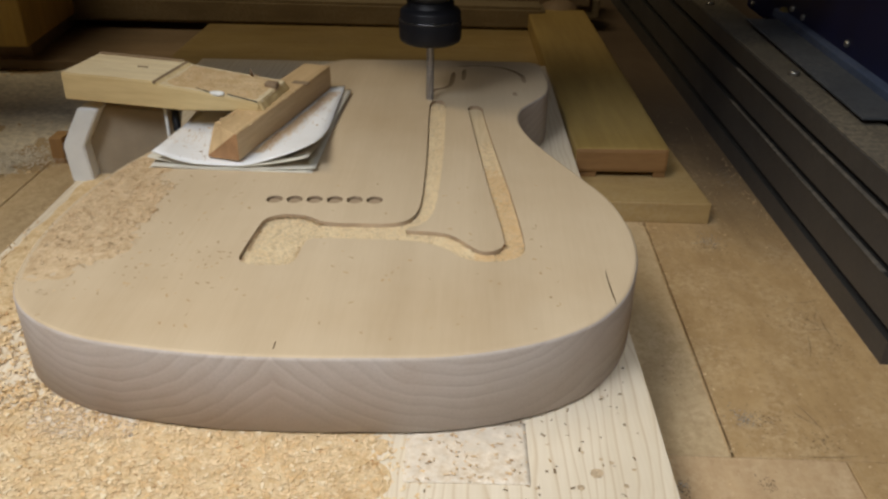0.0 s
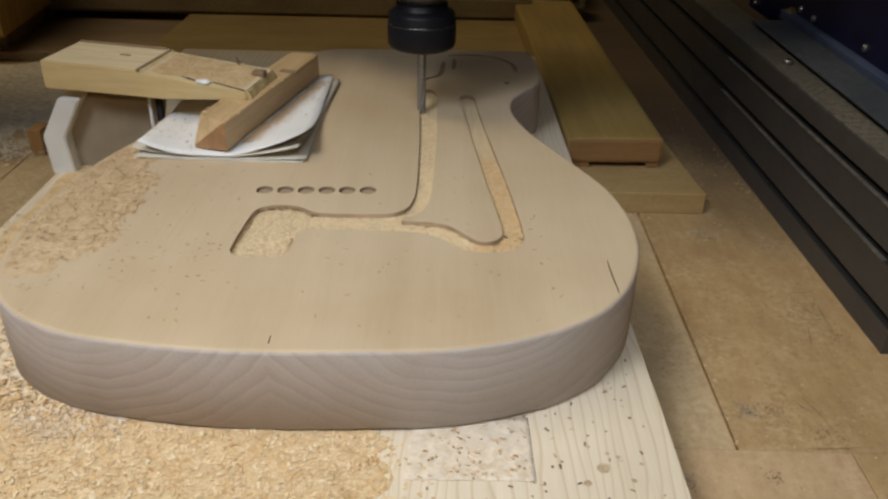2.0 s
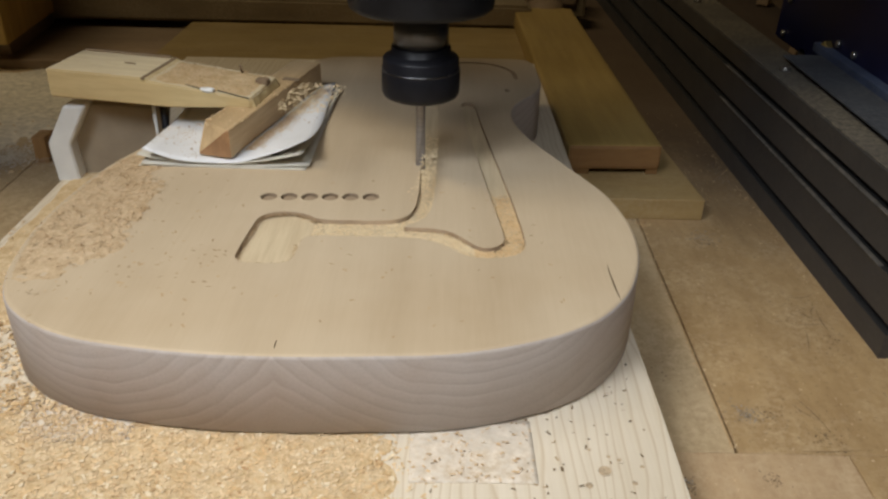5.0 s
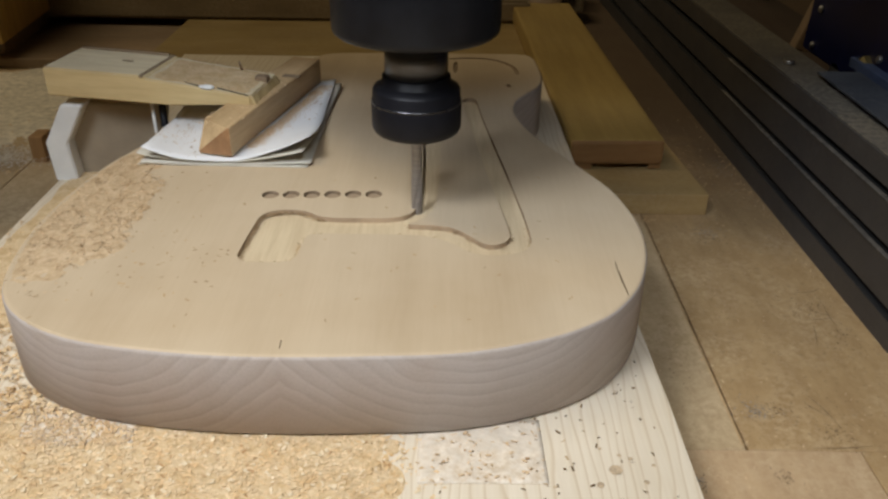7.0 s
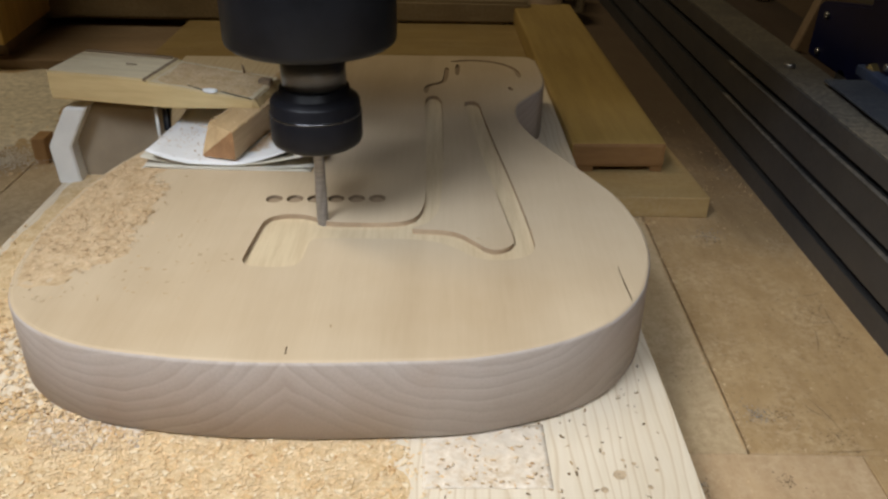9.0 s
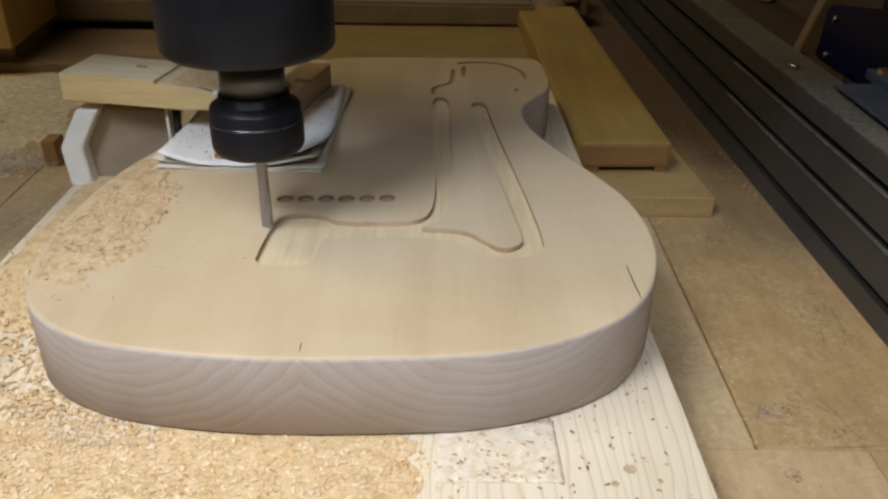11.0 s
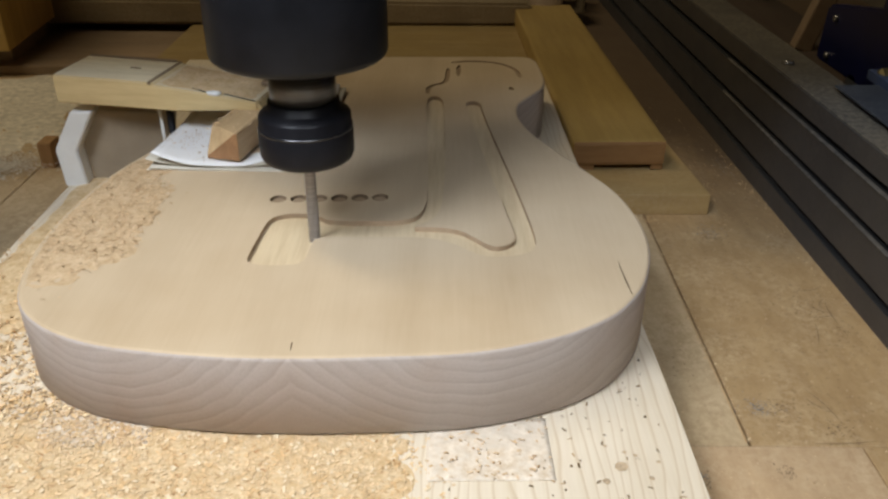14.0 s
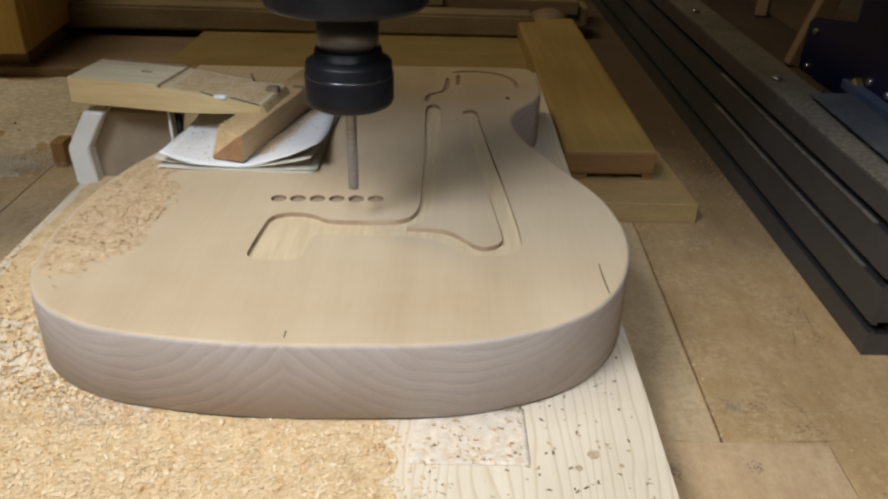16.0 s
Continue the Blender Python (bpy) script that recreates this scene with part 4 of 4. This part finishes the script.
for a in range(nx):
    for b in range(ny):
        bm.faces.new((g[a][b], g[a + 1][b], g[a + 1][b + 1], g[a][b + 1])).smooth = True
tagged(part("board_sawdust", bm, M_DUST), "thin sawdust layer on the pine board's side", "sawdust", "", "stuff")
bm = bmesh.new()
nx, ny = 70, 60
g = []
for a in range(nx + 1):
    g.append([])
    for b in range(ny + 1):
        x, y = -0.92 + 0.64 * a / nx, 0.345 + 0.33 * b / ny
        edge = min(1.0, 6.0 * a / nx, 6.0 * b / ny, 6.0 * (nx - a) / nx, 6.0 * (ny - b) / ny)
        hh = (0.0025 + 0.004 * noise.noise((x * 16, y * 16, 1.0)) + 0.002 * noise.noise((x * 60, y * 60, 5.0))) - 0.0045 * (1 - edge)
        g[-1].append(bm.verts.new((x, y, BED + hh)))
for a in range(nx):
    for b in range(ny):
        bm.faces.new((g[a][b], g[a + 1][b], g[a + 1][b + 1], g[a][b + 1])).smooth = True
tagged(part("dust_drift", bm, M_DRIFT), "grey-beige drift of sawdust on the machine bed", "sawdust", "", "stuff")
dust = [(x, y, 0.0) for x, y, z in scatter(900, -0.70, -0.30, 0.25, 0.66, 0, lambda x, y: True)]
flake_object("bed_chips", [(x, y, BED + 0.0002) for x, y, z in dust], rng, M_CHIP, "thin litter of chips on the machine bed", (0.002, 0.005))
drift = [(rng.gauss(-0.335, 0.022), rng.gauss(0.385, 0.016), BED + 0.0045) for _ in range(1800)]
flake_object("drift_chips", drift, rng, M_GREY_CHIP, "pale chips heaped beside the offcut on the bed", (0.001, 0.003), flat=0.15)
marks = []
for cx, cy, rx, ry, n in ((0.2525, 0.058, 0.010, 0.008, 60), (0.309, 0.165, 0.014, 0.016, 60), (0.273, 0.262, 0.012, 0.012, 60), (0.195, 0.004, 0.006, 0.004, 40), (0.241, 0.008, 0.005, 0.005, 36),
                          (0.323, 0.130, 0.008, 0.014, 44), (0.226, 0.292, 0.004, 0.006, 18), (0.205, 0.10, 0.010, 0.03, 16), (0.285, 0.05, 0.02, 0.02, 34), (0.320, 0.40, 0.010, 0.05, 50), (0.280, 0.040, 0.006, 0.008, 40)):
    marks += [(rng.gauss(cx, rx * 0.6), rng.gauss(cy, ry * 0.6), BED + 0.0001) for _ in range(n)]
flake_object("bed_marks", [m for m in marks if m[0] < 0.331], rng, M_MARK, "dark gouges and specks on the spoil board", (0.0005, 0.0020), flat=0.06)
swarf = []
for cx, cy, rx, ry, n in ((0.243, 0.058, 0.008, 0.007, 90), (0.274, 0.264, 0.009, 0.010, 110), (0.321, 0.385, 0.008, 0.030, 70), (0.194, 0.006, 0.006, 0.004, 40)):
    swarf += [(rng.gauss(cx, rx * 0.6), rng.gauss(cy, ry * 0.6), BED + 0.0002) for _ in range(n)]
flake_object("metal_swarf", [m for m in swarf if m[0] < 0.331], rng, M_SWARF, "grey metal swarf lying on the spoil board", (0.0005, 0.0016), flat=0.25)


def scratch(path, half):
    """A thin dark gouge that follows a bent path on the bed and tapers at both ends."""
    bm = bmesh.new()
    p = [Vector(q) for q in path]
    rows = []
    for i, q in enumerate(p):
        t = (p[min(i + 1, len(p) - 1)] - p[max(i - 1, 0)]).normalized()
        k = half * math.sin(math.pi * (i + 0.4) / (len(p) - 0.2))
        rows.append([bm.verts.new((q.x - t.y * k, q.y + t.x * k, BED + 0.0003)), bm.verts.new((q.x + t.y * k, q.y - t.x * k, BED + 0.0003))])
    for r0, r1 in zip(rows, rows[1:]):
        bm.faces.new((r0[0], r0[1], r1[1], r1[0]))
    return bm


for cx, cy, turn, ln, bend in ((0.309, 0.182, 20, 0.022, 0.5), (0.311, 0.165, -35, 0.018, 0.7), (0.318, 0.158, 60, 0.016, -0.6), (0.305, 0.150, 10, 0.020, 0.4), (0.322, 0.140, 85, 0.030, -0.2),
                               (0.284, 0.047, 110, 0.030, 0.2), (0.281, 0.056, 125, 0.016, -0.3), (0.263, 0.0300, 4, 0.034, 0.1), (0.300, 0.118, 75, 0.026, 0.1)):
    path = []
    a = radians(turn) - bend
    q = Vector((cx, cy))
    for i in range(9):
        path.append(tuple(q))
        q = q + Vector((math.cos(a), math.sin(a))) * ln / 8
        a += bend / 4
    tagged(part("bed_scratch", scratch(path, 0.00035), M_MARK), "thin dark scratch in the brown spoil board", "scratch", "", "stuff")
bed_right = scatter(520, 0.19, 0.330, -0.06, 0.55, BED + 0.0002, lambda x, y: not (x < 0.282 and y > 0.295))
flake_object("bed_dust", bed_right, rng, M_CHIP_B, "fine chips strewn on the brown machine bed", (0.0006, 0.0018), flat=0.2)

crumbs = [(0.2288 + rng.gauss(0, 0.0015), rng.uniform(0.03, 0.29), BED + 0.0003) for _ in range(70)]
crumbs += [(rng.gauss(0.231, 0.004), rng.gauss(0.287, 0.004), BED + 0.0008) for _ in range(60)]
crumbs += [(rng.gauss(0.288, 0.006), rng.gauss(0.35, 0.030), BED + 0.0003) for _ in range(110)]
crumbs += [(0.331 - 0.025 * (y - 0.3) + rng.gauss(0, 0.002), y, BED + 0.0003) for y in [rng.uniform(0.06, 0.45) for _ in range(120)]]
flake_object("bed_crumbs", [c for c in crumbs if c[0] < 0.333], rng, M_CHIP, "pale crumbs along the seams of the bed", (0.0007, 0.0024), flat=0.2)

over = [(rng.uniform(-0.120, -0.068), rng.uniform(-0.019, 0.012), 0.0016) for _ in range(520)]
over = [(x, y, 0.0011) for x, y, z in over]
over += [(rng.uniform(0.060, 0.116), rng.uniform(-0.038, 0.0), 0.0010) for _ in range(70)]
flake_object("paper_strip_chips", [p for p in over if not inside(OUT, p[0], p[1])], rng, M_CHIP_B, "tan chips strewn over the paper strips", (0.0010, 0.0028), flat=0.12)
# Chips on the paper, the stick and the plank.
pm = pad.matrix_basis


def on_sheet(x, y):
    """A place on the uppermost sheet, which lies curled on the pad."""
    x, y = max(-0.052, min(0.052, x)), max(-0.080, min(0.080, y))
    return tuple(pm @ Vector((x, y, height(x, y) + 0.0003)))


on_paper = [on_sheet(rng.gauss(-0.038, 0.009), rng.gauss(-0.055, 0.014)) for _ in range(130)]
on_paper += [on_sheet(0.0240 + 0.225 * v + abs(rng.gauss(0, 0.0050)), v) for v in [rng.uniform(-0.062, 0.068) for _ in range(3400)]]
flake_object("paper_chips", on_paper, rng, M_CHIP_B, "tan chips fallen on the paper along the stick", (0.0005, 0.0017), flat=0.15)
flake_object("paper_specks", [on_sheet(rng.uniform(-0.050, -0.012), rng.uniform(-0.078, 0.0)) for _ in range(60)] + [on_sheet(rng.uniform(0.03, 0.048), rng.uniform(-0.01, 0.075)) for _ in range(40)], rng, M_SPECK, "dark specks on the white paper", (0.0008, 0.0022))
sm = stick.matrix_basis
flake_object("stick_chips", [tuple(sm @ Vector((rng.uniform(-0.013, 0.012), rng.uniform(-0.079, 0.02), 0.0194))) for _ in range(130)], rng, M_CHIP, "pale chips lying on the clamping stick", (0.0010, 0.0024))
qm = plank.matrix_basis
bm = bmesh.new()
nx, ny = 46, 32
g = []
for a in range(nx + 1):
    g.append([])
    for b in range(ny + 1):
        u, v = 0.0045 + 0.0735 * a / nx, 0.0005 + 0.049 * b / ny
        rim = min(1.0, 8.0 * a / nx, 8.0 * b / ny, 8.0 * (nx - a) / nx, 8.0 * (ny - b) / ny)
        g[-1].append(bm.verts.new((u, v, 0.0163 - (u - 0.004) * 0.0813 + rim * (0.0006 + 0.0012 * max(0.0, noise.noise((u * 90, v * 90, 4.0))) + 0.0016 * max(0.0, (u - 0.045) / 0.03) * max(0.0, noise.noise((u * 160, v * 160, 8.0)))))))
for a in range(nx):
    for b in range(ny):
        bm.faces.new((g[a][b], g[a + 1][b], g[a + 1][b + 1], g[a][b + 1])).smooth = True
layer = part("plank_sawdust", bm, M_DUST)
layer.matrix_basis = qm
tagged(layer, "tan sawdust caked on the low end of the plank", "sawdust", "", "stuff")
on_plank = []
for _ in range(420):
    u, v = rng.uniform(0.006, 0.076), rng.uniform(0.001, 0.048)
    on_plank.append(tuple(qm @ Vector((u, v, 0.0166 - (u - 0.004) * 0.0813 + 0.0009))))
flake_object("plank_chips", on_plank, rng, M_CHIP, "pale chips strewn over the low end of the plank", (0.0007, 0.0024), flat=0.18)
flake_object("plank_specks", on_plank[::9], rng, M_SPECK, "brown specks on the caked sawdust", (0.0008, 0.0020), flat=0.2)

# Loose chips in the pockets and on the top; the air jet blows each lot away.
blown = []


def lot(name, spots, material, label, t, size):
    for k in range(4):
        ob = flake_object(name, spots[k::4], rng, material, label, size, flat=0.03, curl=0.2)
        blown.append((ob, round(t + 0.08 * k, 2)))


def pocket_spots(n, x0, x1, y0, y1, fill):
    def keep(x, y):
        edge = min(1.0, (y - y0 + 0.012) / 0.024, (y1 + 0.012 - y) / 0.024)
        return inside(POC, x, y) and rng.random() < edge
    return [(x, y, TOP - 0.0030 + fill * 0.10 + rng.uniform(0.0, 1.0) * 0.00015) for x, y, z in scatter(n, x0, x1, y0 - 0.012, y1 + 0.012, 0, keep)]


for n, x0, x1, y0, y1, t, fill, material in (
        (1190, 0.050, 0.070, 0.255, 0.325, 2.60, 0.0026, M_FILL), (850, 0.050, 0.070, 0.205, 0.255, 4.40, 0.0028, M_FILL), (1190, 0.050, 0.070, 0.130, 0.205, 4.90, 0.0028, M_FILL),
        (1530, -0.037, 0.000, 0.066, 0.130, 4.70, 0.0024, M_FILL), (1190, 0.000, 0.052, 0.097, 0.130, 5.00, 0.0022, M_FILL), (1020, 0.052, 0.096, 0.076, 0.115, 5.10, 0.0024, M_FILL),
        (2040, 0.090, 0.120, 0.076, 0.150, 5.30, 0.0038, M_FILL_B), (1190, 0.085, 0.120, 0.150, 0.200, 3.10, 0.0036, M_FILL_B), (765, 0.080, 0.110, 0.200, 0.245, 1.10, 0.0030, M_FILL)):
    lot("pocket_chips", pocket_spots(n, x0, x1, y0, y1, fill), material, "loose chips lying in the milled pocket", t, (0.0009, 0.0021))


def open_top(x, y):
    return inside(OUT, x, y) and not inside(POC, x, y) and y > 0.0 and y < 0.19


for n, t, mat_ in ((26, 4.55, M_SPECK), (26, 5.2, M_SPECK), (34, 7.3, M_SPECK), (18, 7.6, M_SPECK), (10, 9.7, M_SPECK)):
    lot("top_specks", scatter(n, -0.12, 0.14, 0.003, 0.18, TOP, open_top), mat_, "few loose specks on the sanded top", t, (0.0010, 0.0032))

def along_walls(n, x0, x1, y0, y1):
    """Places on the pocket's floor close to its walls."""
    out = []
    while len(out) < n:
        i = rng.randrange(len(POC))
        p, q = Vector(POC[i - 1]), Vector(POC[i])
        if (q - p).length < rng.uniform(0, 0.006):
            continue
        c = p.lerp(q, rng.random()) + Vector((rng.gauss(0, 0.0012), rng.gauss(0, 0.0012)))
        if x0 < c.x < x1 and y0 < c.y < y1 and inside(POC, c.x, c.y):
            out.append((c.x, c.y, TOP - 0.0022 + rng.uniform(0, 0.0014)))
    return out


lot("wall_crumbs", along_walls(260, -0.04, 0.004, 0.066, 0.130), M_SPECK, "brown crumbs left along the pocket's walls", 7.25, (0.0007, 0.0022))
lot("wall_crumbs", along_walls(110, 0.045, 0.118, 0.074, 0.116), M_SPECK, "brown crumbs left along the pocket's walls", 7.9, (0.0007, 0.0020))


def below_pile(x, y):
    return inside(OUT, x, y) and x < -0.045 - 0.5 * (0.10 - y) + 0.03 * rng.random()


for n, t in ((36, 9.6), (36, 11.0)):
    lot("strewn_chips", scatter(n, -0.145, -0.04, 0.022, 0.105, TOP, below_pile), M_SPECK, "few tan chips strewn below the pile", t, (0.0008, 0.0024))

# ---- what moves ----
TIP = [(0, 0.0525, 0.340, 0), (0.5, 0.0535, 0.335, 0), (1, 0.0545, 0.327, 0), (1.5, 0.0548, 0.309, 0), (2, 0.0550, 0.292, 0), (2.5, 0.0553, 0.278, 0), (3, 0.0556, 0.262, 0), (3.5, 0.0560, 0.246, 0),
       (4, 0.0562, 0.230, 0), (6.3, 0.0568, 0.161, 0), (6.5, 0.0568, 0.154, 0), (6.8, 0.0568, 0.142, 0), (7, 0.0548, 0.133, 0), (7.5, 0.0425, 0.127, 0)]
TIP_B = [(8, 0.0280, 0.1225, 0), (8.5, 0.0135, 0.1215, 0), (9, -0.0003, 0.1220, 0), (9.3, -0.009, 0.1240, 0), (10.0, -0.026, 0.1245, 0), (10.5, -0.0345, 0.121, 0), (11.3, -0.0365, 0.1045, 0),
         (11.5, -0.0368, 0.0990, 0), (12, -0.0368, 0.0870, 0), (12.5, -0.0325, 0.0805, 0), (13, -0.0180, 0.0795, 0), (13.5, -0.0065, 0.0850, 0)]
TIP_C = [(14, -0.0038, 0.1000, 0), (14.5, -0.0032, 0.1035, 0.001), (14.8, -0.0032, 0.1045, 0.016), (15, -0.0032, 0.106, 0.025), (15.3, -0.0028, 0.110, 0.0255), (15.5, -0.0015, 0.114, 0.0255), (16, 0.0190, 0.119, 0.0255)]


def motions():
    rows = TIP + TIP_B + TIP_C
    walk(spindle, [(t, pose(x, y, 0.041 + z)) for t, x, y, z in rows])
    walk(carriage, [(t, pose(0, y, 0)) for t, x, y, z in rows])
    for i, (ob, t) in enumerate(blown):
        dx, dy = -0.12 + 0.09 * (i % 4) + 0.012 * (i % 5), 1.00 + 0.03 * (i % 4)
        walk(ob, [(0, pose(0, 0, 0)), (t, pose(0, 0, 0)), (t + 0.12, pose(dx * 0.3, dy * 0.3, 0.05 + 0.02 * (i % 4))), (t + 0.30, pose(dx, dy, -0.04)), (16, pose(dx, dy, -0.04))])


motions()
